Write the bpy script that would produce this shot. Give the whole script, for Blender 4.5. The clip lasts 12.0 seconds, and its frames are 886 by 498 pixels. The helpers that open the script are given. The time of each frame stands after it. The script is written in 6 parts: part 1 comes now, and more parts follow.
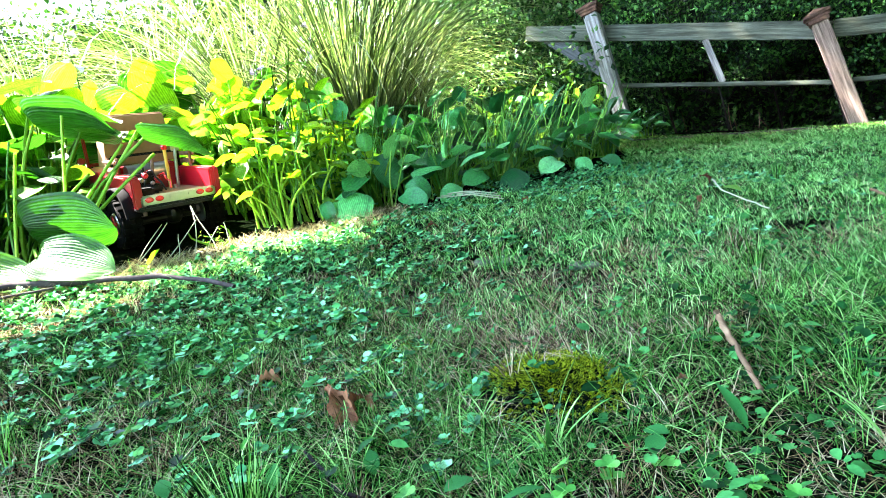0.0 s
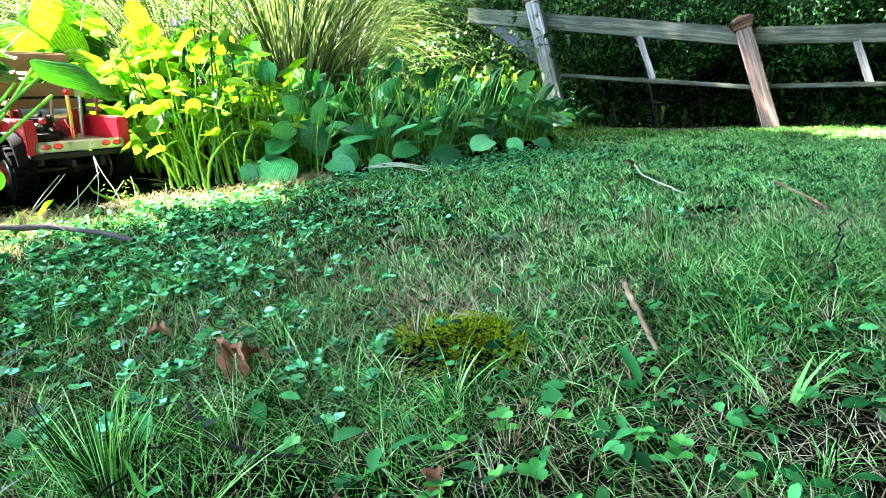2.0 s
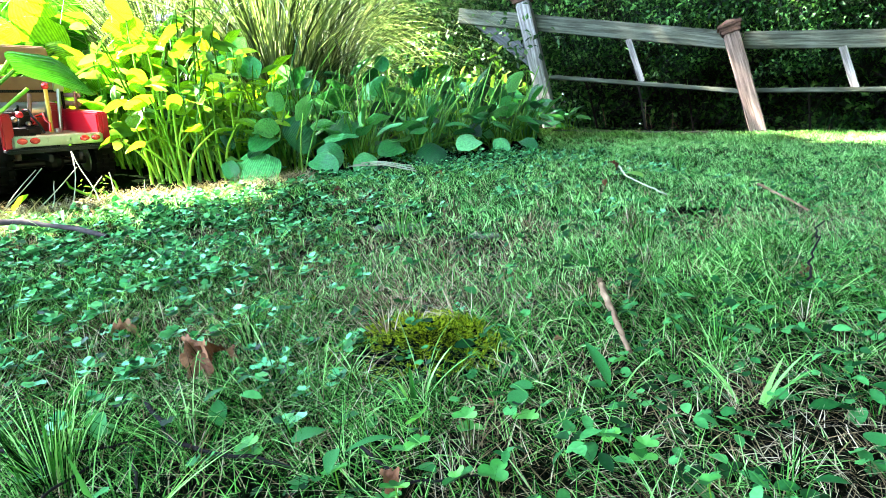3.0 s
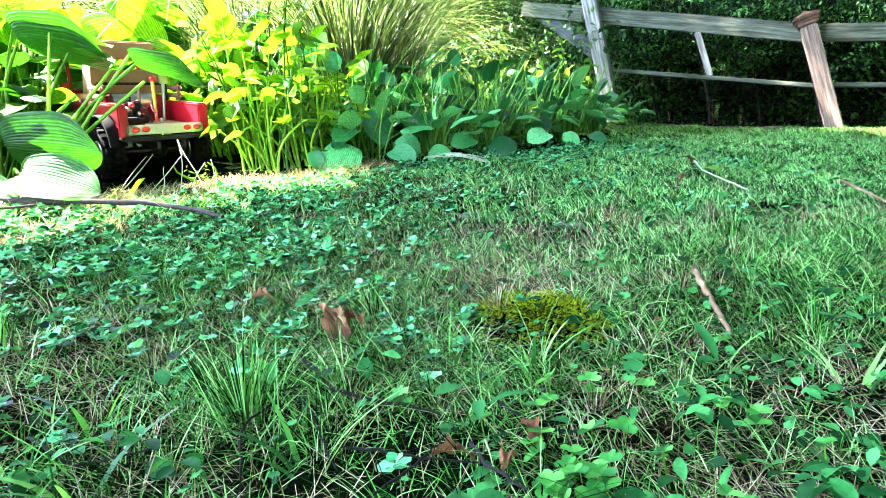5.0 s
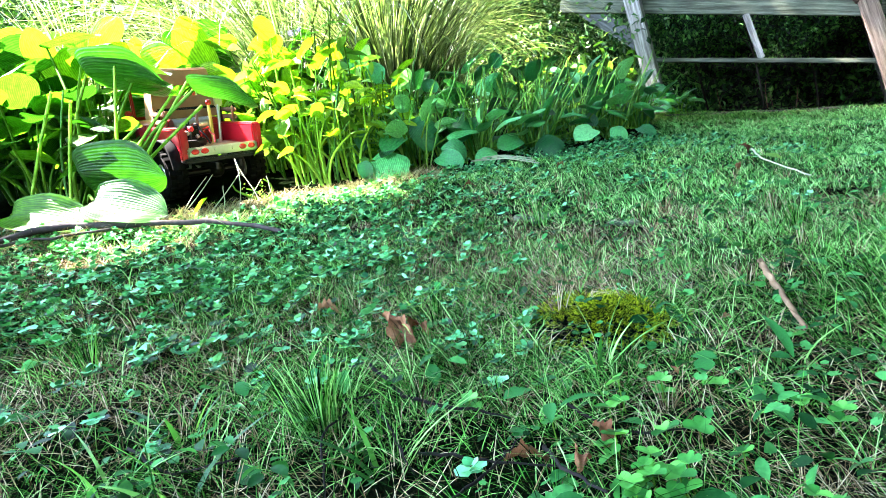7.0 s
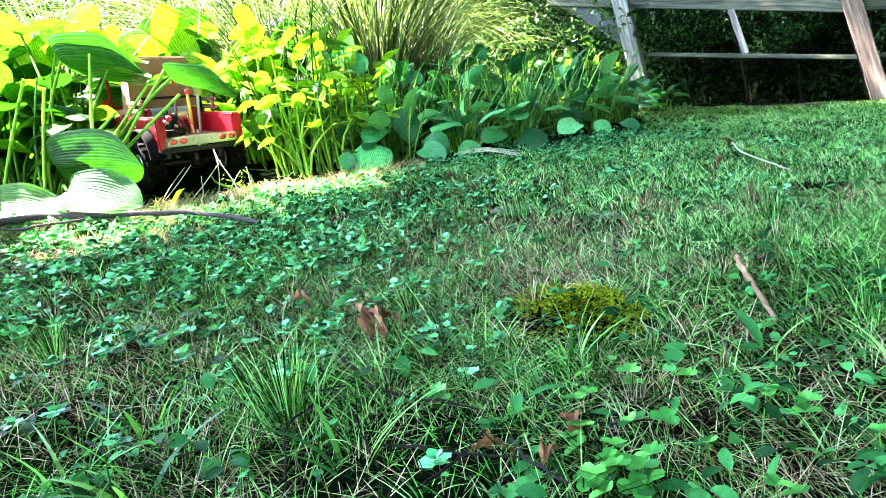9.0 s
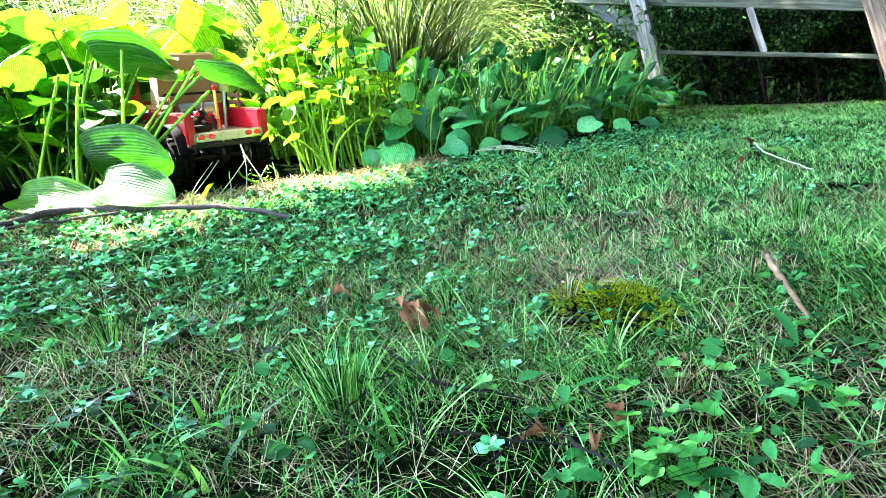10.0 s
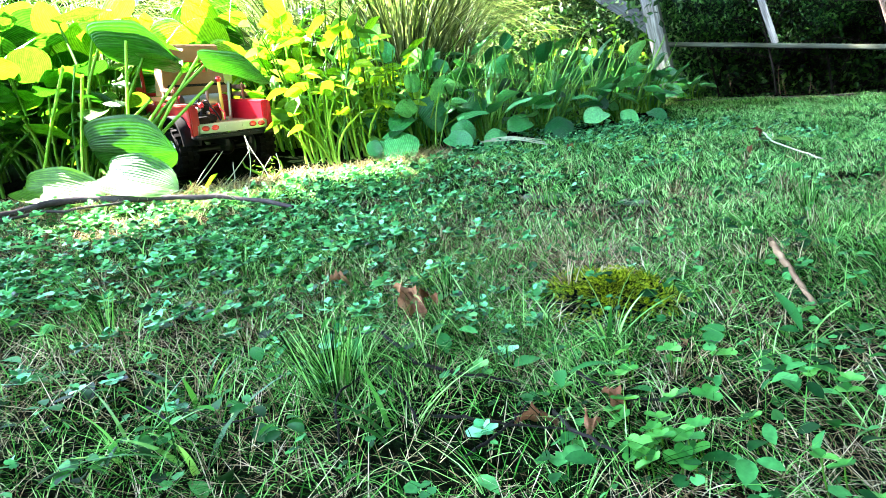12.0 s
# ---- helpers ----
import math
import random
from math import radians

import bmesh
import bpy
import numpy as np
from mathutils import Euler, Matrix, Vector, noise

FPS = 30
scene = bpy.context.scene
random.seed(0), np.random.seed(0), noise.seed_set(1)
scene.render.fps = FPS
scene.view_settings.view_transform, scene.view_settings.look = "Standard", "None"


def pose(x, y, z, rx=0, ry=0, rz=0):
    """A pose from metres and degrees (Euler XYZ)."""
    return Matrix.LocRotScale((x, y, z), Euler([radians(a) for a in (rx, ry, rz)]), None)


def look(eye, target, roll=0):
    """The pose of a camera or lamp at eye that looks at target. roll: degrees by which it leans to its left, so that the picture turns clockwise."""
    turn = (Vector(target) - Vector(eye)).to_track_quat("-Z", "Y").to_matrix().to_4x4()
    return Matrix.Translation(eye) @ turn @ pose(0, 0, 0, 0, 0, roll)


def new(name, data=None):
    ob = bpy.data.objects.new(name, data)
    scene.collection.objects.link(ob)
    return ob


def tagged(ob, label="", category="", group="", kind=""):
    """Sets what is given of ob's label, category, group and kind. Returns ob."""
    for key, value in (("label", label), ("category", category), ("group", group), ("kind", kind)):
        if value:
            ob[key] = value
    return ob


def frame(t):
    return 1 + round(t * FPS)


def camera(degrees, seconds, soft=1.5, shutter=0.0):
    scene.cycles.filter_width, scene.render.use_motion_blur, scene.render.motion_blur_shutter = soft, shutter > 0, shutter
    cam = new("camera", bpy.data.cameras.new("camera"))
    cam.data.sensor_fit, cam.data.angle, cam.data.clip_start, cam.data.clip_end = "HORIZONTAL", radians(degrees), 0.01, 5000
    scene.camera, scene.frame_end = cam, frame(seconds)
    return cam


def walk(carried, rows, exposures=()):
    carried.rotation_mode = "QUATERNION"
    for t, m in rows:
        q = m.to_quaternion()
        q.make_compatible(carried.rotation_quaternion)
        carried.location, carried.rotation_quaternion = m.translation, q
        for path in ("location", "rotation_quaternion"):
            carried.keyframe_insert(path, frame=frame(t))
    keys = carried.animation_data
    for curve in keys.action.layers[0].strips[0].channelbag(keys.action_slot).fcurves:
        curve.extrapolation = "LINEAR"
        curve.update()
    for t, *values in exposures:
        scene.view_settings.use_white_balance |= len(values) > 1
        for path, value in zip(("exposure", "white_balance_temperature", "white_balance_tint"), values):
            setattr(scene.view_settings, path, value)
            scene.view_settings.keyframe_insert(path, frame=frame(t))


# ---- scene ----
cam = camera(75.87, 12.0, soft=0.9)
walk(cam, [
    (0.0, pose(0.0800, 0.0410, 0.4007, 89.487, 16.228, -2.655)),
    (0.5, pose(0.0751, 0.0409, 0.3988, 89.564, 16.035, -1.872)),
    (1.0, pose(0.0867, 0.0460, 0.3875, 88.958, 16.084, -3.222)),
    (1.5, pose(0.1039, 0.0557, 0.3806, 87.900, 15.992, -5.861)),
    (2.0, pose(0.1030, 0.0642, 0.3529, 86.213, 13.155, -9.351)),
    (2.5, pose(0.1202, 0.0663, 0.3455, 86.079, 12.733, -9.922)),
    (2.7, pose(0.1281, 0.0718, 0.3426, 86.137, 12.628, -10.213)),
    (4.3, pose(0.0908, 0.0436, 0.3458, 85.856, 11.774, -8.966)),
    (4.5, pose(0.0647, 0.0362, 0.3553, 85.890, 11.642, -8.088)),
    (5.0, pose(0.0305, 0.0158, 0.3496, 86.481, 11.375, -5.288)),
    (5.5, pose(0.0042, 0.0022, 0.3426, 86.980, 11.763, -2.781)),
    (6.0, pose(0.0085, 0.0032, 0.3497, 87.605, 13.320, -1.146)),
    (6.5, pose(0.0000, -0.0000, 0.3600, 87.938, 14.431, -0.514)),
    (7.0, pose(0.0153, 0.0065, 0.3588, 87.771, 14.288, -0.602)),
    (7.2, pose(0.0169, 0.0077, 0.3597, 87.982, 14.291, -0.719)),
    (8.8, pose(0.0470, 0.0248, 0.3283, 87.299, 13.885, -1.946)),
    (9.0, pose(0.0339, 0.0136, 0.3497, 86.846, 14.018, -1.824)),
    (9.5, pose(0.0043, 0.0024, 0.3526, 86.641, 13.805, -1.417)),
    (10.0, pose(-0.0078, -0.0096, 0.3611, 86.677, 13.437, -0.884)),
    (10.5, pose(0.0106, -0.0021, 0.3548, 86.793, 13.034, -0.872)),
    (11.0, pose(0.0295, 0.0043, 0.3416, 86.542, 12.948, -1.434)),
    (11.5, pose(0.0247, 0.0008, 0.3437, 86.528, 13.368, -0.871)),
    (12.0, pose(0.0030, -0.0008, 0.3440, 86.440, 13.458, 0.013)),
], exposures=[(0.0, 5.37, 6400, 17), (1.5, 5.17, 6400, 17), (2.0, 5.27, 6400, 17), (2.5, 5.43, 6400, 17), (4.5, 5.71, 6400, 17), (6.0, 5.63, 6400, 17), (7.0, 5.49, 6400, 17), (9.5, 5.55, 6400, 17), (12.0, 5.61, 6400, 17)])

# ---- daylight: clear sky, sun high to one side, shining across the flower bed ----
SUN = Vector((-0.43, 0.16, 0.88)).normalized()
world = bpy.data.worlds.new("sky")
scene.world = world
world.use_nodes = True
wn = world.node_tree
sky = wn.nodes.new("ShaderNodeTexSky")
sky.sky_type, sky.sun_disc = "NISHITA", False
sky.sun_elevation = math.asin(SUN.z)
sky.sun_rotation = math.atan2(SUN.x, SUN.y)
sky.air_density, sky.dust_density, sky.ozone_density = 1.0, 0.6, 1.0
wn.links.new(sky.outputs[0], wn.nodes["Background"].inputs[0])
wn.nodes["Background"].inputs[1].default_value = 0.135
sun_data = bpy.data.lights.new("sun", "SUN")
sun_data.energy, sun_data.angle, sun_data.color = 4.0, radians(0.53), (1.0, 0.95, 0.86)
sun_lamp = new("sun", sun_data)
sun_lamp.matrix_world = look(SUN * 30, (0, 0, 0))

rng = np.random.default_rng(7)


# ---- materials ----
def nodes(name):
    m = bpy.data.materials.new(name)
    m.use_nodes = True
    nt = m.node_tree
    return m, nt, nt.nodes["Principled BSDF"]


def ramp(nt, colours, fac):
    r = nt.nodes.new("ShaderNodeValToRGB")
    el = r.color_ramp.elements
    while len(el) < len(colours):
        el.new(0.5)
    for k, (e, c) in enumerate(zip(el, colours)):
        e.position = k / max(1, len(colours) - 1)
        e.color = (*c, 1)
    nt.links.new(fac, r.inputs[0])
    return r.outputs[0]


def noise_tex(nt, scale, detail=3, rough=0.6, coord="Object", stretch=None):
    tc = nt.nodes.new("ShaderNodeTexCoord")
    n = nt.nodes.new("ShaderNodeTexNoise")
    n.inputs["Scale"].default_value, n.inputs["Detail"].default_value, n.inputs["Roughness"].default_value = scale, detail, rough
    src = tc.outputs[coord]
    if stretch:
        mp = nt.nodes.new("ShaderNodeMapping")
        mp.inputs["Scale"].default_value = stretch
        nt.links.new(src, mp.inputs[0])
        src = mp.outputs[0]
    nt.links.new(src, n.inputs["Vector"])
    return n.outputs["Fac"]


def mixed(nt, a, b, fac, mode="MIX"):
    x = nt.nodes.new("ShaderNodeMix")
    x.data_type, x.blend_type = "RGBA", mode
    if isinstance(fac, (int, float)):
        x.inputs[0].default_value = fac
    else:
        nt.links.new(fac, x.inputs[0])
    for k, v in ((6, a), (7, b)):
        if isinstance(v, tuple):
            x.inputs[k].default_value = (*v, 1)
        else:
            nt.links.new(v, x.inputs[k])
    return x.outputs[2]


def bumped(nt, bsdf, height, strength, distance):
    b = nt.nodes.new("ShaderNodeBump")
    b.inputs["Strength"].default_value, b.inputs["Distance"].default_value = strength, distance
    nt.links.new(height, b.inputs["Height"])
    nt.links.new(b.outputs[0], bsdf.inputs["Normal"])


def leafy(name, colours, trans=0.35, rough=0.45, island=True, scale=30.0, glow=(1.15, 1.1, 0.55), veins=0.0, spec=0.4):
    """Foliage: colours vary leaf by leaf and over each leaf; light comes through."""
    m, nt, p = nodes(name)
    if island:
        r = nt.nodes.new("ShaderNodeNewGeometry").outputs["Random Per Island"]
    else:
        r = nt.nodes.new("ShaderNodeObjectInfo").outputs["Random"]
    c = ramp(nt, colours, r)
    n = noise_tex(nt, scale)
    c = mixed(nt, c, ramp(nt, [(0.3, 0.32, 0.3), (0.6, 0.62, 0.6), (1.45, 1.4, 1.3), (1.6, 1.55, 1.4)], n), 0.75, "MULTIPLY")
    if veins:
        tc = nt.nodes.new("ShaderNodeTexCoord")
        w = nt.nodes.new("ShaderNodeTexWave")
        w.wave_type, w.bands_direction = "BANDS", "X"
        w.inputs["Scale"].default_value, w.inputs["Distortion"].default_value = veins, 0.4
        nt.links.new(tc.outputs["UV"], w.inputs["Vector"])
        bumped(nt, p, w.outputs["Fac"], 0.45, 0.003)
        c = mixed(nt, c, ramp(nt, [(0.48, 0.58, 0.5), (1.18, 1.14, 1.08)], w.outputs["Fac"]), 0.75, "MULTIPLY")
    nt.links.new(c, p.inputs["Base Color"])
    p.inputs["Roughness"].default_value = rough
    p.inputs["Specular IOR Level"].default_value = spec
    t = nt.nodes.new("ShaderNodeBsdfTranslucent")
    nt.links.new(mixed(nt, c, glow, 1.0, "MULTIPLY"), t.inputs[0])
    s = nt.nodes.new("ShaderNodeMixShader")
    s.inputs[0].default_value = trans
    nt.links.new(p.outputs[0], s.inputs[1])
    nt.links.new(t.outputs[0], s.inputs[2])
    nt.links.new(s.outputs[0], nt.nodes["Material Output"].inputs[0])
    return m


def solid(name, colours, rough=0.6, metal=0.0, scale=20.0, bump=0.0, spec=0.5, stretch=None, coat=0.0):
    m, nt, p = nodes(name)
    n = noise_tex(nt, scale, 5, 0.65, stretch=stretch)
    nt.links.new(ramp(nt, colours, n), p.inputs["Base Color"])
    p.inputs["Roughness"].default_value, p.inputs["Metallic"].default_value = rough, metal
    p.inputs["Specular IOR Level"].default_value = spec
    p.inputs["Coat Weight"].default_value = coat
    if bump:
        bumped(nt, p, n, 0.5, bump)
    return m


def weathered_wood(name, light, dark, stretch, seedling=0.0):
    m, nt, p = nodes(name)
    grain = noise_tex(nt, 6.0, 8, 0.7, stretch=stretch)
    blot = noise_tex(nt, 5.0, 3, 0.6)
    mid = tuple(0.35 * a + 0.65 * b for a, b in zip(light, dark))
    c = ramp(nt, [dark, dark, dark, mid, light, light, light], grain)
    c = mixed(nt, c, ramp(nt, [(0.35, 0.33, 0.3)] * 2 + [(1, 1, 1)] * 5, noise_tex(nt, 3.0, 5, 0.8, stretch=stretch)), 0.8, "MULTIPLY")
    c = mixed(nt, c, ramp(nt, [(0.55, 0.6, 0.55), (1.2, 1.15, 1.05)], blot), 0.7, "MULTIPLY")
    nt.links.new(c, p.inputs["Base Color"])
    p.inputs["Roughness"].default_value = 0.85
    p.inputs["Specular IOR Level"].default_value = 0.05
    bumped(nt, p, grain, 0.9, 0.006)
    return m


# Near-black ramp tones stand in for the shade between the blades.
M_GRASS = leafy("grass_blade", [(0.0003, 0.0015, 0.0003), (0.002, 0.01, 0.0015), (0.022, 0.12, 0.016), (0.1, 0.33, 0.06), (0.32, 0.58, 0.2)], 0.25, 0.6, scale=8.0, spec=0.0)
# Middle lawn: its brighter light is put into paler, bluer blades.
M_GRASS_FAR = leafy("grass_blade_far_lit", [(0.0005, 0.003, 0.0005), (0.008, 0.055, 0.008), (0.14, 0.48, 0.115), (0.46, 0.78, 0.32)], 0.25, 0.6, scale=3.0, spec=0.0)
# Upper lawn: the dimmer light there is put into darker blades.
M_GRASS_UP = leafy("grass_blade_upper_dim", [(0.0005, 0.003, 0.0005), (0.008, 0.04, 0.006), (0.065, 0.21, 0.034), (0.22, 0.39, 0.1)], 0.25, 0.6, scale=2.0, spec=0.0)
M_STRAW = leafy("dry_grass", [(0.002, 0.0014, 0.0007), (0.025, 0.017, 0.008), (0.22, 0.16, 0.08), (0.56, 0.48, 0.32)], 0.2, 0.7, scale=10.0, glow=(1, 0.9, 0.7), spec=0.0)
# The pale blue-green includes the sky's sheen, put into the leaf colour.
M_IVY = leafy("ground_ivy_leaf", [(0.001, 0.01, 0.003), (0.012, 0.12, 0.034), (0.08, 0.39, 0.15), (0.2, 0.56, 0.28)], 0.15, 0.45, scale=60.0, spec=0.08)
M_CLOVER = leafy("clover_leaf", [(0.006, 0.065, 0.01), (0.022, 0.15, 0.022), (0.055, 0.25, 0.04), (0.1, 0.36, 0.06)], 0.3, 0.45, island=False, scale=1.2, spec=0.1)
M_WEED = leafy("broad_weed_leaf", [(0.002, 0.018, 0.004), (0.012, 0.095, 0.02), (0.055, 0.26, 0.065)], 0.3, 0.5, scale=90.0, spec=0.05)
# Sunlit and shaded hostas: each leaf colour holds part of its light.
M_HOSTA_SUN = leafy("hosta_leaf_sunlit", [(0.01, 0.055, 0.006), (0.022, 0.1, 0.008), (0.04, 0.14, 0.009), (0.085, 0.21, 0.01)], 0.5, 0.36, island=False, scale=9.0, glow=(1.05, 1.3, 0.35), veins=6.5, spec=0.15)
M_HOSTA = leafy("hosta_leaf_shaded", [(0.003, 0.045, 0.012), (0.016, 0.16, 0.04), (0.06, 0.34, 0.09), (0.16, 0.52, 0.2)], 0.2, 0.32, island=False, scale=12.0, veins=6.5, spec=0.3)
# Lime-leaved plants; the sun's glow through the leaf is added to the colour.
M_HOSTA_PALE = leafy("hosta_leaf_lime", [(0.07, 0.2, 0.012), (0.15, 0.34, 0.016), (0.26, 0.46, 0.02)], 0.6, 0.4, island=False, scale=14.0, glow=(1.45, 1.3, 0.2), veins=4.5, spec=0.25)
M_STALK = leafy("leaf_stalk", [(0.02, 0.075, 0.006), (0.045, 0.13, 0.01), (0.085, 0.19, 0.015)], 0.2, 0.6, island=False, scale=20.0, glow=(1.3, 1.2, 0.4), spec=0.04)
M_STALK_PALE = leafy("pale_leaf_stalk", [(0.1, 0.25, 0.02), (0.17, 0.36, 0.03), (0.27, 0.46, 0.05)], 0.25, 0.6, island=False, scale=20.0, glow=(1.3, 1.2, 0.4), spec=0.1)
M_SCAPE = leafy("scape_green", [(0.02, 0.1, 0.012), (0.07, 0.22, 0.025), (0.16, 0.34, 0.05)], 0.1, 0.5, island=False, scale=20.0, spec=0.2)
M_STRAP = leafy("strap_leaf", [(0.005, 0.045, 0.006), (0.025, 0.16, 0.025), (0.08, 0.3, 0.045), (0.2, 0.46, 0.1)], 0.3, 0.45, scale=6.0, spec=0.2)
# Straw made paler here; the bed strip's sunlight is in the colour.
M_MULCH = leafy("bed_straw_sunlit", [(0.05, 0.04, 0.025), (0.24, 0.2, 0.11), (0.38, 0.35, 0.2), (0.5, 0.47, 0.3)], 0.1, 0.8, scale=10.0, glow=(1, 0.9, 0.7), spec=0.0)
M_PHLOX = leafy("stem_plant_leaf", [(0.03, 0.12, 0.02), (0.07, 0.2, 0.03), (0.15, 0.29, 0.06)], 0.45, 0.5, scale=20.0, glow=(1.4, 1.2, 0.4), spec=0.05)
# The palest tone puts the sun's glints on the blades into the colour.
M_MISC = leafy("tall_grass_blade", [(0.008, 0.015, 0.004), (0.035, 0.06, 0.016), (0.11, 0.15, 0.055), (0.28, 0.31, 0.2)], 0.4, 0.4, scale=4.0, glow=(0.95, 1.1, 0.55), spec=0.4)
M_FLOWER = leafy("bell_flower", [(0.28, 0.24, 0.34), (0.4, 0.36, 0.46)], 0.4, 0.6, scale=30.0, glow=(1, 1, 1))
# Near-black tones put the thicket's deep shade into the leaf colour.
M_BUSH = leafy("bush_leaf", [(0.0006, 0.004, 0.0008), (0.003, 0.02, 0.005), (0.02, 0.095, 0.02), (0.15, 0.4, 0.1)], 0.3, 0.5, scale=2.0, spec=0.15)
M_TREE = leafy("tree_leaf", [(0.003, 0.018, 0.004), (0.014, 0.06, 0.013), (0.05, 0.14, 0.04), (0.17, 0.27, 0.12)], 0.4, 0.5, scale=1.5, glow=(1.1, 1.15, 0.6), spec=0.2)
# Tree leaf darkened: part shade at the back left is put into the colour.
M_TREE_DIM = leafy("tree_leaf_dimmed", [(0.001, 0.006, 0.001), (0.004, 0.018, 0.003), (0.012, 0.042, 0.005), (0.035, 0.08, 0.012)], 0.35, 0.5, scale=1.5, glow=(1.0, 1.2, 0.5), spec=0.15)
M_BARK = solid("bark", [(0.006, 0.005, 0.004), (0.018, 0.015, 0.012), (0.045, 0.04, 0.034)], 0.9, scale=12, spec=0.1, bump=0.02, stretch=(1, 1, 0.2))
M_WOOD_V = weathered_wood("weathered_post", (0.44, 0.425, 0.4), (0.075, 0.068, 0.062), (9, 9, 0.5))
M_WOOD_B = weathered_wood("weathered_brown_post", (0.4, 0.29, 0.23), (0.08, 0.055, 0.043), (9, 9, 0.5))
M_WOOD_H = weathered_wood("weathered_rail", (0.16, 0.178, 0.135), (0.022, 0.026, 0.017), (0.5, 7, 7))
M_WOOD_G = weathered_wood("weathered_brace", (0.14, 0.148, 0.155), (0.055, 0.056, 0.06), (0.5, 14, 14))
M_CAP = weathered_wood("post_cap_wood", (0.2, 0.11, 0.075), (0.035, 0.02, 0.014), (3, 3, 3))
M_OAK = leafy("dry_leaf", [(0.05, 0.02, 0.008), (0.12, 0.052, 0.022), (0.23, 0.115, 0.055)], 0.15, 0.75, island=False, scale=40.0, glow=(1, 0.8, 0.6), spec=0.1)
M_MOSS = leafy("moss", [(0.004, 0.009, 0.0006), (0.055, 0.095, 0.004), (0.2, 0.28, 0.012), (0.42, 0.5, 0.025)], 0.3, 0.8, scale=30.0, spec=0.0)
M_TWIG = solid("dead_twig", [(0.03, 0.018, 0.01), (0.13, 0.085, 0.045), (0.36, 0.26, 0.15)], 0.85, scale=30, spec=0.05, bump=0.006, stretch=(3, 0.4, 1))
M_BRANCH = solid("fallen_branch", [(0.006, 0.005, 0.004), (0.025, 0.02, 0.017), (0.07, 0.06, 0.05)], 0.85, scale=40, spec=0.1, bump=0.003)
M_DARKTWIG = solid("dark_twig", [(0.002, 0.002, 0.002), (0.006, 0.005, 0.004), (0.016, 0.013, 0.01)], 0.8, scale=40, spec=0.1, bump=0.003)
M_PALETWIG = solid("bleached_twig", [(0.13, 0.15, 0.08), (0.32, 0.34, 0.2)], 0.7, scale=40, bump=0.002)
M_STONE = solid("flat_stone", [(0.02, 0.03, 0.018), (0.09, 0.11, 0.075), (0.24, 0.26, 0.2)], 0.9, scale=45, spec=0.05, bump=0.006)
M_RED = solid("red_paint", [(0.3, 0.002, 0.006), (0.38, 0.003, 0.01), (0.42, 0.008, 0.016)], 0.35, scale=15, coat=0.3)
M_TAN = solid("tan_canvas", [(0.16, 0.065, 0.016), (0.22, 0.1, 0.03), (0.26, 0.13, 0.045)], 0.85, scale=60, bump=0.001)
# Rubber and plastic near-black: the shade about the wheels is in the colour.
M_RUBBER = solid("rubber", [(0.003, 0.003, 0.003), (0.005, 0.005, 0.0045), (0.014, 0.013, 0.011)], 0.85, scale=30, spec=0.04, bump=0.001)
M_BLACK = solid("black_plastic", [(0.002, 0.002, 0.002), (0.006, 0.006, 0.006)], 0.5, scale=20, spec=0.2)
M_METAL = solid("bare_metal", [(0.28, 0.27, 0.24), (0.5, 0.47, 0.42)], 0.35, 1.0, scale=30)
M_PLY = solid("plywood", [(0.25, 0.14, 0.05), (0.36, 0.22, 0.1)], 0.6, scale=10, stretch=(1, 8, 1))
M_LENS = solid("red_lens", [(0.5, 0.01, 0.01), (0.7, 0.03, 0.02)], 0.15, scale=30, coat=0.8)
M_YELLOW = solid("yellow_paint", [(0.6, 0.38, 0.03), (0.7, 0.45, 0.05)], 0.4, scale=30)
M_BROWN = solid("brown_wood", [(0.12, 0.05, 0.025), (0.22, 0.1, 0.05)], 0.6, scale=25)


def ground_material():
    m, nt, p = nodes("soil_and_moss")
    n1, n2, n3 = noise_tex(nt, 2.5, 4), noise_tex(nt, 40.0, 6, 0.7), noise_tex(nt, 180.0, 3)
    # Soil and moss set near-black, putting shade between the blades into the colour.
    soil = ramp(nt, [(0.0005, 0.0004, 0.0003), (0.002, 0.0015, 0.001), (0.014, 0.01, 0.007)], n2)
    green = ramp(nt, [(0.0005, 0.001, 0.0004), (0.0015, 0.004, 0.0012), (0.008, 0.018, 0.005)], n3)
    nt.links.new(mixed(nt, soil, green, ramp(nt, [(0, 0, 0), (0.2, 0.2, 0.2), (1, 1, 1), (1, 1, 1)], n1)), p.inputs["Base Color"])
    p.inputs["Roughness"].default_value = 0.95
    p.inputs["Specular IOR Level"].default_value = 0.0
    bumped(nt, p, n2, 0.8, 0.02)
    return m


M_GROUND = ground_material()


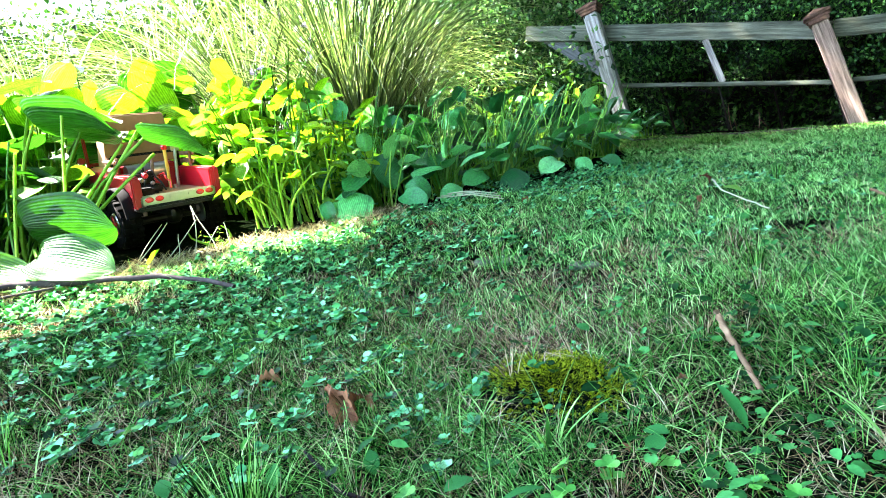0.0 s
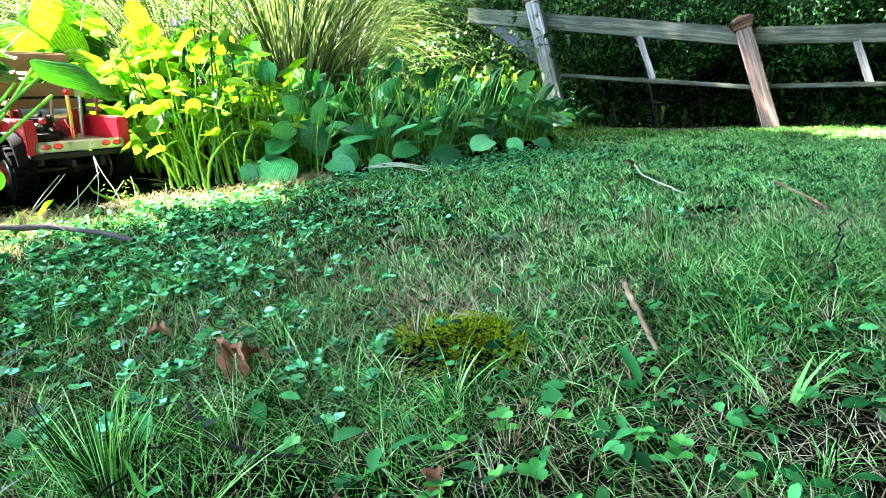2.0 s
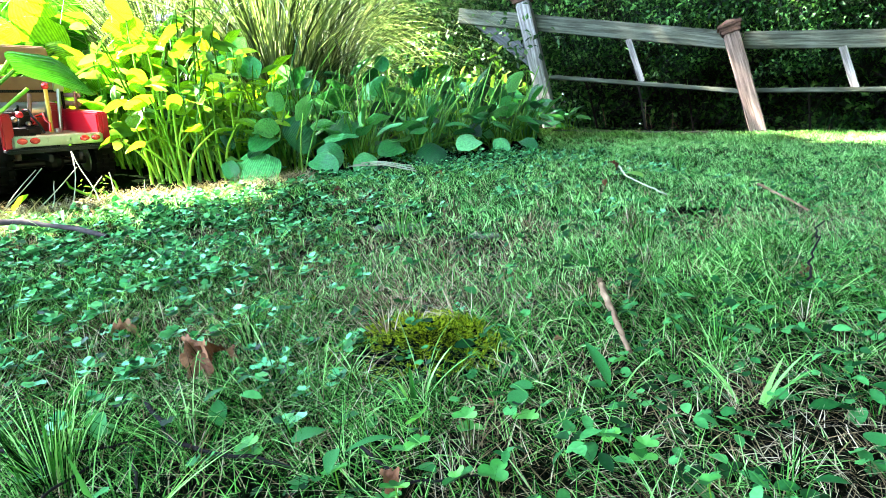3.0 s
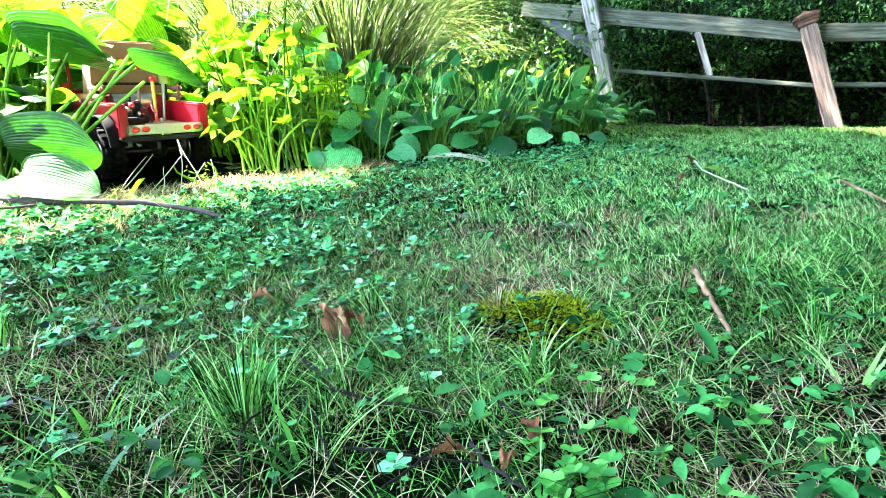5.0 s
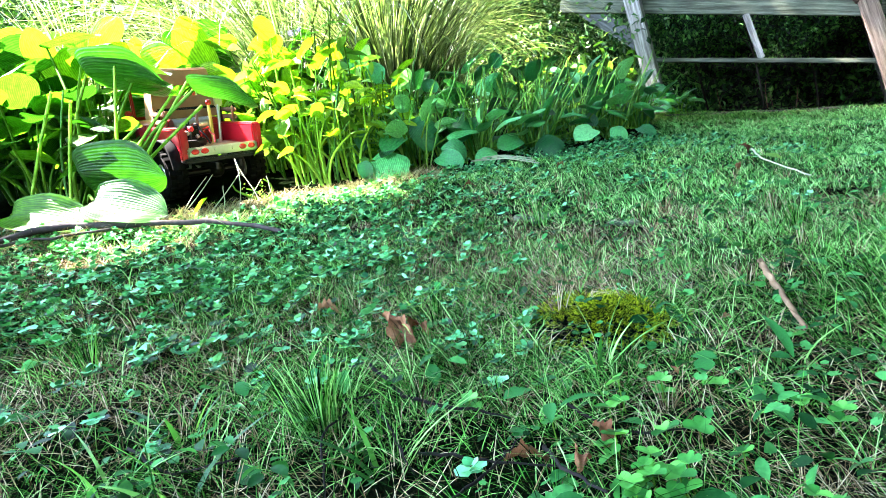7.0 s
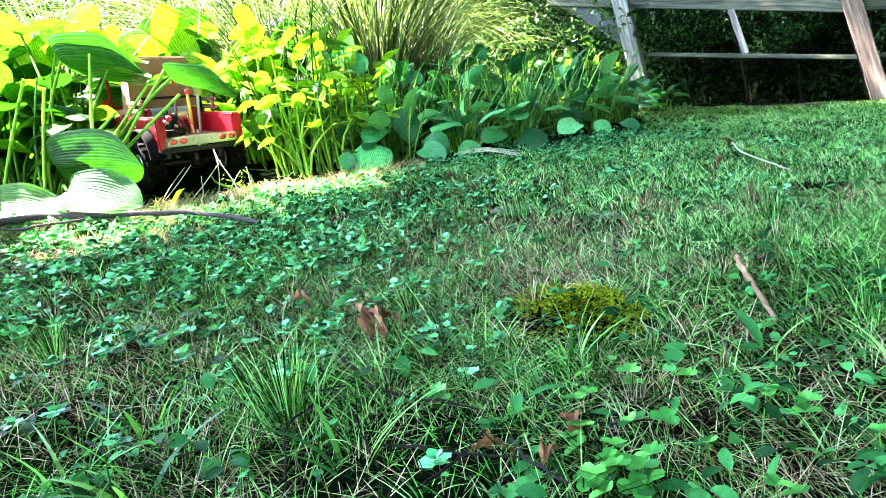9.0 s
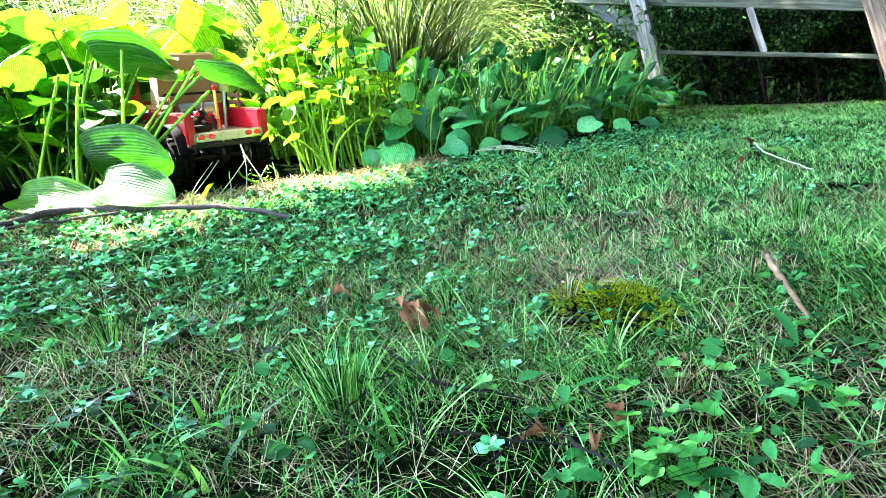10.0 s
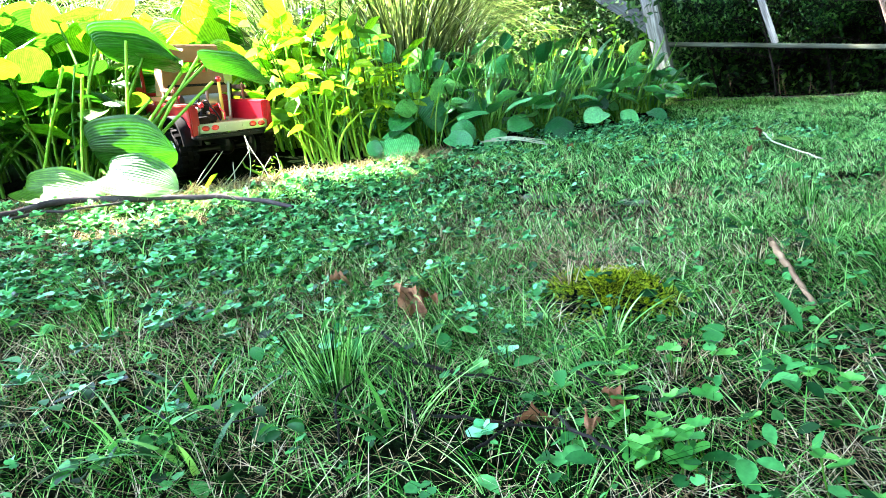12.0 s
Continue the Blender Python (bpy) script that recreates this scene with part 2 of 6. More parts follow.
# ---- mesh helpers ----
def mesh_from(name, verts, faces, mat, smooth=True, uv=None):
    """One mesh from arrays of places and of faces; faces is a list of (n, k) index arrays."""
    me = bpy.data.meshes.new(name)
    verts = np.asarray(verts, dtype=np.float32)
    sizes = np.concatenate([np.full(len(f), f.shape[1]) for f in faces])
    loops = np.concatenate([f.ravel() for f in faces])
    me.vertices.add(len(verts))
    me.vertices.foreach_set("co", verts.ravel())
    me.loops.add(len(loops))
    me.loops.foreach_set("vertex_index", loops.astype(np.int32))
    me.polygons.add(len(sizes))
    me.polygons.foreach_set("loop_start", np.concatenate([[0], np.cumsum(sizes)[:-1]]).astype(np.int32))
    me.polygons.foreach_set("use_smooth", np.full(len(sizes), smooth))
    if uv is not None:
        layer = me.uv_layers.new(name="UVMap")
        layer.data.foreach_set("uv", np.asarray(uv, dtype=np.float32)[loops].ravel())
    me.update(calc_edges=True)
    me.materials.append(mat)
    return me


def part(name, bm, material, parent=None, label="", smooth=False):
    me = bpy.data.meshes.new(name)
    bmesh.ops.recalc_face_normals(bm, faces=bm.faces[:])
    bm.to_mesh(me)
    bm.free()
    me.materials.append(material)
    if smooth:
        me.polygons.foreach_set("use_smooth", np.full(len(me.polygons), True))
    ob = new(name, me)
    ob.parent = parent
    if label:
        ob["label"] = label
    return ob


def box(bm, c, s, m=None, bevel=0.0):
    made = bmesh.ops.create_cube(bm, size=1.0, matrix=(m or Matrix()) @ Matrix.Translation(c) @ Matrix.Diagonal((*s, 1)))
    if bevel:
        edges = {e for v in made["verts"] for e in v.link_edges}
        bmesh.ops.bevel(bm, geom=list(edges), offset=bevel, segments=2, affect="EDGES", clamp_overlap=True)
    return bm


def rod(bm, a, b, r0, r1=None, sides=8):
    a, b = Vector(a), Vector(b)
    d = b - a
    m = Matrix.Translation((a + b) / 2) @ d.to_track_quat("Z", "Y").to_matrix().to_4x4()
    bmesh.ops.create_cone(bm, cap_ends=True, segments=sides, radius1=r0, radius2=r0 if r1 is None else r1, depth=d.length, matrix=m)
    return bm


def tube_arrays(path, radii, sides=6, start=0):
    """Vertices and quads of a tube along a path."""
    path = np.asarray(path, float)
    t = np.gradient(path, axis=0)
    t /= np.linalg.norm(t, axis=1, keepdims=True) + 1e-9
    ref = np.array([0.31, 0.87, 0.39])
    u = np.cross(t, ref)
    u /= np.linalg.norm(u, axis=1, keepdims=True) + 1e-9
    v = np.cross(t, u)
    a = np.linspace(0, 2 * np.pi, sides, endpoint=False)
    ring = np.cos(a)[None, :, None] * u[:, None] + np.sin(a)[None, :, None] * v[:, None]
    pts = (path[:, None] + ring * np.asarray(radii)[:, None, None]).reshape(-1, 3)
    k, j = np.meshgrid(np.arange(len(path) - 1), np.arange(sides), indexing="ij")
    j2 = (j + 1) % sides
    q = np.stack([k * sides + j, k * sides + j2, (k + 1) * sides + j2, (k + 1) * sides + j], -1).reshape(-1, 4)
    return pts, q + start


def tubes(name, paths, mat, sides=6):
    """One mesh of several tubes; paths is a list of (places, radii)."""
    vs, fs, n = [], [], 0
    for path, radii in paths:
        v, f = tube_arrays(path, radii, sides, n)
        vs.append(v)
        fs.append(f)
        n += len(v)
    return mesh_from(name, np.concatenate(vs), [np.concatenate(fs)], mat)


def blades(name, base, lean, length, width, bend, tilt, k, mat, up=(0.06, -0.1, 1.0)):
    """Grass: n blades of k segments each, that rise, lean and arch over."""
    n = len(base)
    up = np.asarray(up) / np.linalg.norm(up)
    u = np.linspace(0, 1, k + 1)[None, :, None]
    L, B, T = length[:, None, None], bend[:, None, None], tilt[:, None, None]
    path = base[:, None] + L * (up * (u - 0.5 * B * u * u) + lean[:, None] * (T * u + B * u * u))
    side = np.cross(lean, up)
    side /= np.linalg.norm(side, axis=1, keepdims=True) + 1e-9
    twist = rng.uniform(-0.9, 0.9, n)[:, None]
    side = side * np.cos(twist) + lean * np.sin(twist)
    wid = width[:, None, None] * (1 - u[:, :-1] ** 1.5 * 0.8) * 0.5
    left, right = path[:, :-1] - side[:, None] * wid, path[:, :-1] + side[:, None] * wid
    v = np.concatenate([np.stack([left, right], 2).reshape(n, 2 * k, 3), path[:, -1:]], 1)
    first = (np.arange(n) * (2 * k + 1))[:, None]
    q = [np.stack([first + 2 * i, first + 2 * i + 1, first + 2 * i + 3, first + 2 * i + 2], -1).reshape(-1, 4) for i in range(k - 1)]
    t = np.stack([first + 2 * k - 2, first + 2 * k - 1, first + 2 * k], -1).reshape(-1, 3)
    return mesh_from(name, v.reshape(-1, 3), q + [t], mat)


def scattered(name, template, faces, places, turns, mat, smooth=True):
    """Copies of one small shape, joined: places (n, 3), turns (n, 3, 3) with the size in them."""
    n, k = len(places), len(template)
    v = np.einsum("nij,kj->nki", turns, template) + places[:, None]
    return mesh_from(name, v.reshape(-1, 3), [(np.asarray(f)[None] + (np.arange(n) * k)[:, None, None]).reshape(-1, np.asarray(f).shape[1]) for f in faces], mat, smooth)


def turns_of(n, size, tip=0.5, az=None, lift=0.0):
    """Random turns about the upright axis, tipped, times a size."""
    a = rng.uniform(0, 2 * np.pi, n) if az is None else az
    b, c = lift + rng.normal(0, tip, n), rng.normal(0, tip, n)
    ca, sa, cb, sb, cc, sc = np.cos(a), np.sin(a), np.cos(b), np.sin(b), np.cos(c), np.sin(c)
    z, o = np.zeros(n), np.ones(n)
    rz = np.stack([np.stack([ca, -sa, z], -1), np.stack([sa, ca, z], -1), np.stack([z, z, o], -1)], 1)
    rx = np.stack([np.stack([o, z, z], -1), np.stack([z, cb, -sb], -1), np.stack([z, sb, cb], -1)], 1)
    ry = np.stack([np.stack([cc, z, sc], -1), np.stack([z, o, z], -1), np.stack([-sc, z, cc], -1)], 1)
    return rz @ rx @ ry * np.asarray(size)[:, None, None]


# ---- the ground: a lawn on a hillside ----
FENCE_A, FENCE_B = np.array([1.918, 4.526]), np.array([3.119, 3.666])
FENCE_D = (FENCE_B - FENCE_A) / np.linalg.norm(FENCE_B - FENCE_A)
FENCE_N = np.array([-FENCE_D[1], FENCE_D[0]])


def soft(v, lo, hi, k):
    v = np.asarray(v, float)
    return np.where(v > hi, hi + k * (1 - np.exp(-np.maximum(v - hi, 0) / k)), np.where(v < lo, lo - k * (1 - np.exp(-np.maximum(lo - v, 0) / k)), v))


def step(a, b, v):
    t = np.clip((v - a) / (b - a), 0, 1)
    return t * t * (3 - 2 * t)


def gz(x, y):
    """Height of the ground."""
    x, y = np.asarray(x, float), np.asarray(y, float)
    z = -0.1791 * soft(x, -3, 5, 2.0) + 0.2711 * soft(y, -2, 4.6, 1.5) - 0.0049
    z = z + 0.007 * np.sin(5.1 * x + 1.3) * np.sin(4.3 * y + 0.5) + 0.004 * np.sin(11 * x + 7 * y) + 0.003 * np.sin(19 * x - 14 * y)
    beyond = (x - FENCE_A[0]) * FENCE_N[0] + (y - FENCE_A[1]) * FENCE_N[1]
    along = (x - FENCE_A[0]) * FENCE_D[0] + (y - FENCE_A[1]) * FENCE_D[1]
    z = z - 0.3 * step(0.1, 0.6, beyond) * step(-0.6, 0.2, along)
    z = z - 0.055 * step(2.8, 4.2, y)
    return z + 0.03 * np.exp(-(((x - 0.205) / 0.085) ** 2 + ((y - 0.82) / 0.05) ** 2) ** 2)


def bed_edge(x):
    """The line (y over x) where the lawn meets the flower bed."""
    return np.interp(x, [-3, -0.98, -0.6, -0.4, -0.15, 0.16, 0.49, 0.97, 1.24, 1.7], [1.4, 1.54, 1.66, 1.8, 1.97, 2.11, 2.28, 2.64, 2.9, 4.4])


def on(x, y, dz=0.0):
    return Vector((float(x), float(y), float(gz(x, y)) + dz))


far = np.geomspace(0.08, 400, 34)
xs = np.concatenate([-3 - np.cumsum(np.diff(far))[::-1], np.linspace(-3, 5, 180), 5 + np.cumsum(np.diff(far))])
ys = np.concatenate([-1 - np.cumsum(np.diff(far))[::-1], np.linspace(-1, 6, 160), 6 + np.cumsum(np.diff(far))])
X, Y = np.meshgrid(xs, ys)
nx, ny = len(xs), len(ys)
idx = np.arange(nx * ny).reshape(ny, nx)
quads = np.stack([idx[:-1, :-1], idx[:-1, 1:], idx[1:, 1:], idx[1:, :-1]], -1).reshape(-1, 4)
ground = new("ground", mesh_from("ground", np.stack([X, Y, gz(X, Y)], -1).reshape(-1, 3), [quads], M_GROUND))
tagged(ground, "dark soil and moss of a sloping shaded lawn", "ground", kind="structure")


# ---- the lawn: grass, straw, creeping weeds ----
def patchy(x, y):
    """Slow variation over the lawn, 0 to 1."""
    return np.clip(0.5 + 0.28 * np.sin(6.1 * x + 2.2 * y + 0.7) + 0.24 * np.sin(9.7 * y - 4.4 * x + 2.1) + 0.2 * np.sin(17 * x + 1.1) * np.sin(15 * y + 0.4), 0, 1)


def in_lawn(x, y):
    beyond = (x - FENCE_A[0]) * FENCE_N[0] + (y - FENCE_A[1]) * FENCE_N[1]
    dug = ((x - 1.0) / 0.06) ** 2 + ((y - 1.38) / 0.05) ** 2 < 1 + 0.3 * np.sin(90 * x + 40 * y)
    return (y < bed_edge(x) - 0.02) & (beyond < -0.1) & ~dug


def spread(n, x0, x1, y0, y1, keep=None):
    x, y = rng.uniform(x0, x1, n), rng.uniform(y0, y1, n)
    ok = np.abs(x - 0.1) < 0.95 * y + 0.45
    if keep is not None:
        ok &= keep(x, y)
    return x[ok], y[ok]


def sward(name, n, area, lengths, widths, bend, tilt, k, mat, keep, sink=0.004):
    x, y = spread(n, *area, keep)
    m = len(x)
    a = rng.uniform(0, 2 * np.pi, m)
    base = np.stack([x, y, gz(x, y) - sink], -1)
    lean = np.stack([np.cos(a), np.sin(a), 0.27 * np.sin(a) - 0.18 * np.cos(a)], -1)
    size = rng.uniform(*lengths, m) * (0.55 + 0.75 * patchy(x * 0.7, y * 0.7))
    return new(name, blades(name, base, lean, size, rng.uniform(*widths, m), rng.uniform(*bend, m), rng.uniform(*tilt, m), k, mat))


def clumped(name, n, per, area, radius, lengths, widths, bend, tilt, k, mat, keep, sink=0.003):
    """Grass in small clumps: the blades of a clump fan out from one crown and share a height and a lean."""
    cx, cy = spread(n, *area, keep)
    m = len(cx)
    tall, way, push = rng.uniform(0.45, 1.15, m) * (0.7 + 0.5 * patchy(cx, cy)), rng.uniform(0, 2 * np.pi, m), rng.uniform(0, 0.9, m)
    i = np.repeat(np.arange(m), rng.integers(per // 3, per + 1, m))
    a, r = rng.uniform(0, 2 * np.pi, len(i)), np.abs(rng.normal(0, radius, len(i)))
    x, y = cx[i] + r * np.cos(a), cy[i] + r * np.sin(a)
    lx, ly = np.cos(a) + push[i] * np.cos(way[i]), np.sin(a) + push[i] * np.sin(way[i])
    far_out = np.hypot(lx, ly) + 1e-6
    lean = np.stack([lx / far_out, ly / far_out, (0.27 * ly - 0.18 * lx) / far_out], -1)
    base = np.stack([x, y, gz(x, y) - sink], -1)
    return new(name, blades(name, base, lean, rng.uniform(*lengths, len(i)) * tall[i], rng.uniform(*widths, len(i)), rng.uniform(*bend, len(i)), rng.uniform(*tilt, len(i)), k, mat))


def moss_free(x, y):
    return ((x - 0.195) / 0.115) ** 2 + ((y - 0.765) / 0.075) ** 2 > rng.uniform(0.45, 1.2, np.shape(x))


def worn(x, y):
    """Thin places where the dark soil shows, 1 to 0."""
    return 1 - 0.85 * np.exp(-((x + 0.03) / 0.12) ** 2 - ((y - 0.5) / 0.09) ** 2) - 0.6 * np.exp(-((x + 0.38) / 0.12) ** 2 - ((y - 0.6) / 0.07) ** 2) - 0.6 * np.exp(-((x + 0.15) / 0.06) ** 2 - ((y - 0.68) / 0.05) ** 2) - 0.5 * np.exp(-((x - 0.33) / 0.08) ** 2 - ((y - 0.55) / 0.04) ** 2)


def near_lawn(x, y):
    ivy = step(0.1, -0.4, x - 0.15 * (y - 1.4)) * step(0.75, 1.0, y)
    return in_lawn(x, y) & moss_free(x, y) & (rng.uniform(0, 1, len(x)) < worn(x, y) * (0.25 + 0.75 * patchy(x, y)) * (1 - 0.35 * ivy) * (0.45 + 0.55 * step(0.42, 0.72, y)))


def mid_lawn(x, y):
    return in_lawn(x, y) & (rng.uniform(0, 1, len(x)) < 1 - 0.9 * np.exp(-((x - 0.996) / 0.07) ** 2 - ((y - 1.393) / 0.07) ** 2)) & (rng.uniform(0, 1, len(x)) < (0.55 + 0.45 * patchy(x, y)) * (1 - 0.5 * step(0.1, -0.4, x - 0.15 * (y - 1.4))))


def straw_zone(x, y):
    """Where the dead grass shows between the green, 0 to 1."""
    return np.clip((0.5 + 0.5 * worn(x, y)) * (1.0 - 0.75 * patchy(x, y)) * (1 - 0.35 * step(-0.05, 0.5, x)) * (1 - 0.3 * step(-0.15, -0.45, x)) + 0.55 * np.exp(-((x - 0.26) / 0.1) ** 2 - ((y - 0.93) / 0.05) ** 2) + 0.5 * np.exp(-((x - 0.05) / 0.16) ** 2 - ((y - 1.1) / 0.1) ** 2), 0, 1)


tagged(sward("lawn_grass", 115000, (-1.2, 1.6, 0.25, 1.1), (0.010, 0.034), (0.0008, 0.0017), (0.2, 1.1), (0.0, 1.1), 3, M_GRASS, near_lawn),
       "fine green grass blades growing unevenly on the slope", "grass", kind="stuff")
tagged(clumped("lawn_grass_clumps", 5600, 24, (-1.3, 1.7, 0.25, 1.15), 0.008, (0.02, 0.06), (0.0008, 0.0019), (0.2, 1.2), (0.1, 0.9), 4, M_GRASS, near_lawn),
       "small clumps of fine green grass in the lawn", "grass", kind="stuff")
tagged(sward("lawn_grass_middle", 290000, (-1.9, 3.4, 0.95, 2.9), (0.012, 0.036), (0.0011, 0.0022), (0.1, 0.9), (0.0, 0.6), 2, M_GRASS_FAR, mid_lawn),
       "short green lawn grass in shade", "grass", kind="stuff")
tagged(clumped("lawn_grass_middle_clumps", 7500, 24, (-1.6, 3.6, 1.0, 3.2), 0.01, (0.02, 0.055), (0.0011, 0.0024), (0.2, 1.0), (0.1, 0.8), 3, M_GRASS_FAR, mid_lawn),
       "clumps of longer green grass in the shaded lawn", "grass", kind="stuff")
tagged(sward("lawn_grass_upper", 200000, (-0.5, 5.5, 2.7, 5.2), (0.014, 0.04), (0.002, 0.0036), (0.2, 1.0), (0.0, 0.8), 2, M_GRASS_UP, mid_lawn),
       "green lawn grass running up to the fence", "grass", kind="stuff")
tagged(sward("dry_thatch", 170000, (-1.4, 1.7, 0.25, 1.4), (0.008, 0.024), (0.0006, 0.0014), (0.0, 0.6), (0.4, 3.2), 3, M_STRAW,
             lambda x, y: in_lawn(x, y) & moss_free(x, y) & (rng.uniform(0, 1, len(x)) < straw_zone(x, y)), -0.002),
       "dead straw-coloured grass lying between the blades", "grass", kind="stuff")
tagged(clumped("dead_grass_clumps", 1500, 22, (-1.2, 1.7, 0.3, 1.9), 0.007, (0.018, 0.045), (0.0007, 0.0015), (0.0, 0.7), (0.1, 1.1), 3, M_STRAW,
               lambda x, y: in_lawn(x, y) & (rng.uniform(0, 1, len(x)) < straw_zone(x, y))), "small bleached clumps of dead grass", "grass", kind="stuff")
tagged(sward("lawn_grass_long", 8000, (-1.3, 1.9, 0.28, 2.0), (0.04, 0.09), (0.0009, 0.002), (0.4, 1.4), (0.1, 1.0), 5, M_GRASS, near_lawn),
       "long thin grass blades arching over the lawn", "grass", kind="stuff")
tagged(sward("dry_thatch_far", 36000, (-1.6, 3.6, 1.45, 4.4), (0.015, 0.035), (0.0012, 0.0024), (0.2, 1.2), (0.6, 2.4), 2, M_STRAW,
             lambda x, y: in_lawn(x, y) & (rng.uniform(0, 1, len(x)) < 1.0 - patchy(x, y)), 0.0),
       "dead straw-coloured grass among the lawn", "grass", kind="stuff")
# the same lawn behind and beside the path
gx, gy = rng.uniform(-7.5, 8.0, 260000), rng.uniform(-8.0, 4.0, 260000)
ok = in_lawn(gx, gy) & ((np.abs(gx - 0.1) > 0.95 * gy + 0.4) | (gy < 0.3)) & (rng.uniform(0, 1, len(gx)) < 0.35 + 0.65 * patchy(gx, gy))
gx, gy = gx[ok], gy[ok]
ga = rng.uniform(0, 2 * np.pi, len(gx))
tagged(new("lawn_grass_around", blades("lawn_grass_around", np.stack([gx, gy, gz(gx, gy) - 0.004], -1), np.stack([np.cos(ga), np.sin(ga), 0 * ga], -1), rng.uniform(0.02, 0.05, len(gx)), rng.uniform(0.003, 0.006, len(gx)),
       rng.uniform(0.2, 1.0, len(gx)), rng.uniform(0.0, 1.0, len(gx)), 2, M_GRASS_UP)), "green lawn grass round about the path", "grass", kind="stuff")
# long tufts close to the path
TUFTS = [(-0.15, 0.585, 190, 0.1), (-0.47, 0.75, 70, 0.09), (-0.02, 0.83, 90, 0.07), (0.55, 0.72, 34, 0.09), (0.42, 0.47, 24, 0.07), (0.72, 1.15, 90, 0.09), (0.25, 1.35, 70, 0.08), (1.3, 1.9, 110, 0.1)]
for cx, cy, n, tall in TUFTS:
    r, a = np.abs(rng.normal(0, 0.018, n)), rng.uniform(0, 2 * np.pi, n)
    x, y = cx + r * np.cos(a), cy + r * np.sin(a)
    me = blades("grass_tuft", np.stack([x, y, gz(x, y) - 0.004], -1), np.stack([np.cos(a), np.sin(a), 0 * a], -1), rng.uniform(0.5, 1.1, n) * tall,
                rng.uniform(0.0009, 0.0019, n), rng.uniform(0.0, 0.5, n), rng.uniform(0.0, 0.32, n), 4, M_GRASS)
    tagged(new("grass_tuft", me), "tuft of longer green grass blades in the lawn", "grass tuft", "grass tufts", kind="stuff")

# coarse grass with broad blades
for cx, cy, n, tall in [(-0.33, 0.52, 9, 0.085), (-0.26, 0.49, 7, 0.08), (-0.3, 0.6, 7, 0.07), (-0.085, 0.515, 5, 0.085), (0.375, 0.655, 3, 0.07), (0.16, 0.68, 10, 0.07), (0.5, 0.6, 8, 0.07)]:
    a = rng.uniform(0, 2 * np.pi, n)
    x, y = cx + 0.012 * np.cos(a), cy + 0.012 * np.sin(a)
    me = blades("coarse_grass", np.stack([x, y, gz(x, y) - 0.004], -1), np.stack([np.cos(a), np.sin(a), 0 * a], -1), rng.uniform(0.6, 1.1, n) * tall,
                rng.uniform(0.004, 0.0075, n), rng.uniform(0.2, 0.9, n), rng.uniform(0.1, 0.7, n), 6, M_STRAP)
    tagged(new("coarse_grass", me), "tuft of coarse grass with broad green blades", "grass tuft", "coarse grass tufts", kind="stuff")

# upright tufts of dead grass
tx, ty = spread(90, -0.6, 1.0, 0.55, 1.7, in_lawn)
for cx, cy in zip(tx, ty):
    n = 34
    r, a = np.abs(rng.normal(0, 0.011, n)), rng.uniform(0, 2 * np.pi, n)
    x, y = cx + r * np.cos(a), cy + r * np.sin(a)
    me = blades("dead_tuft", np.stack([x, y, gz(x, y)], -1), np.stack([np.cos(a), np.sin(a), 0 * a], -1), rng.uniform(0.02, 0.05, n), rng.uniform(0.0009, 0.0018, n), rng.uniform(0.0, 0.5, n), rng.uniform(0.1, 0.9, n), 3, M_STRAW)
    tagged(new("dead_tuft", me), "small tuft of dead straw-coloured grass", "grass tuft", "dead grass tufts", kind="stuff")

# creeping ground ivy: scalloped round leaves in small whorls
a8 = np.linspace(0.35, 2 * np.pi - 0.35, 9)
rr = 0.5 * (1 + 0.09 * np.cos(9 * a8))
IVY = np.concatenate([[[0, 0.04, 0]], np.stack([rr * np.sin(a8), -rr * np.cos(a8) + 0.25, 0.16 * rr + 0.05 * np.cos(4 * a8)], -1)])
IVY_F = [np.array([[0, i, i + 1] for i in range(1, 9)])]


def whorls(n, keep, area, size, high, leaves=4):
    x, y = spread(n, *area, keep)
    m = len(x)
    h = rng.uniform(*high, m)
    s = rng.uniform(*size, m)
    places, turns = [], []
    a0 = rng.uniform(0, 2 * np.pi, m)
    for k in range(leaves):
        a = a0 + k * 2 * np.pi / leaves + rng.normal(0, 0.3, m)
        px, py = x - np.sin(a) * s * 0.3, y + np.cos(a) * s * 0.3
        places.append(np.stack([px, py, gz(x, y) + h + rng.normal(0, 0.003, m)], -1))
        turns.append(turns_of(m, s * rng.uniform(0.7, 1.15, m), 0.3, a))
    return np.concatenate(places), np.concatenate(turns)


def rosettes(n, keep, area, size, high):
    """Small bunches: a flat ring of four leaves and a smaller one standing up in it."""
    x, y = spread(n, *area, keep)
    m = len(x)
    h, s, a0 = rng.uniform(*high, m), rng.uniform(*size, m), rng.uniform(0, 2 * np.pi, m)
    places, turns = [], []
    for k in range(7):
        upper = k > 3
        a = a0 + (k * 2.09 + 0.5 if upper else k * 1.571) + rng.normal(0, 0.25, m)
        out = s * (0.12 if upper else 0.28)
        places.append(np.stack([x - np.sin(a) * out, y + np.cos(a) * out, gz(x, y) + h + (0.35 * s if upper else 0) + rng.normal(0, 0.002, m)], -1))
        turns.append(turns_of(m, s * (0.72 if upper else 1.0) * rng.uniform(0.75, 1.15, m), 0.22, a, 0.75 if upper else 0.2))
    return np.concatenate(places), np.concatenate(turns)


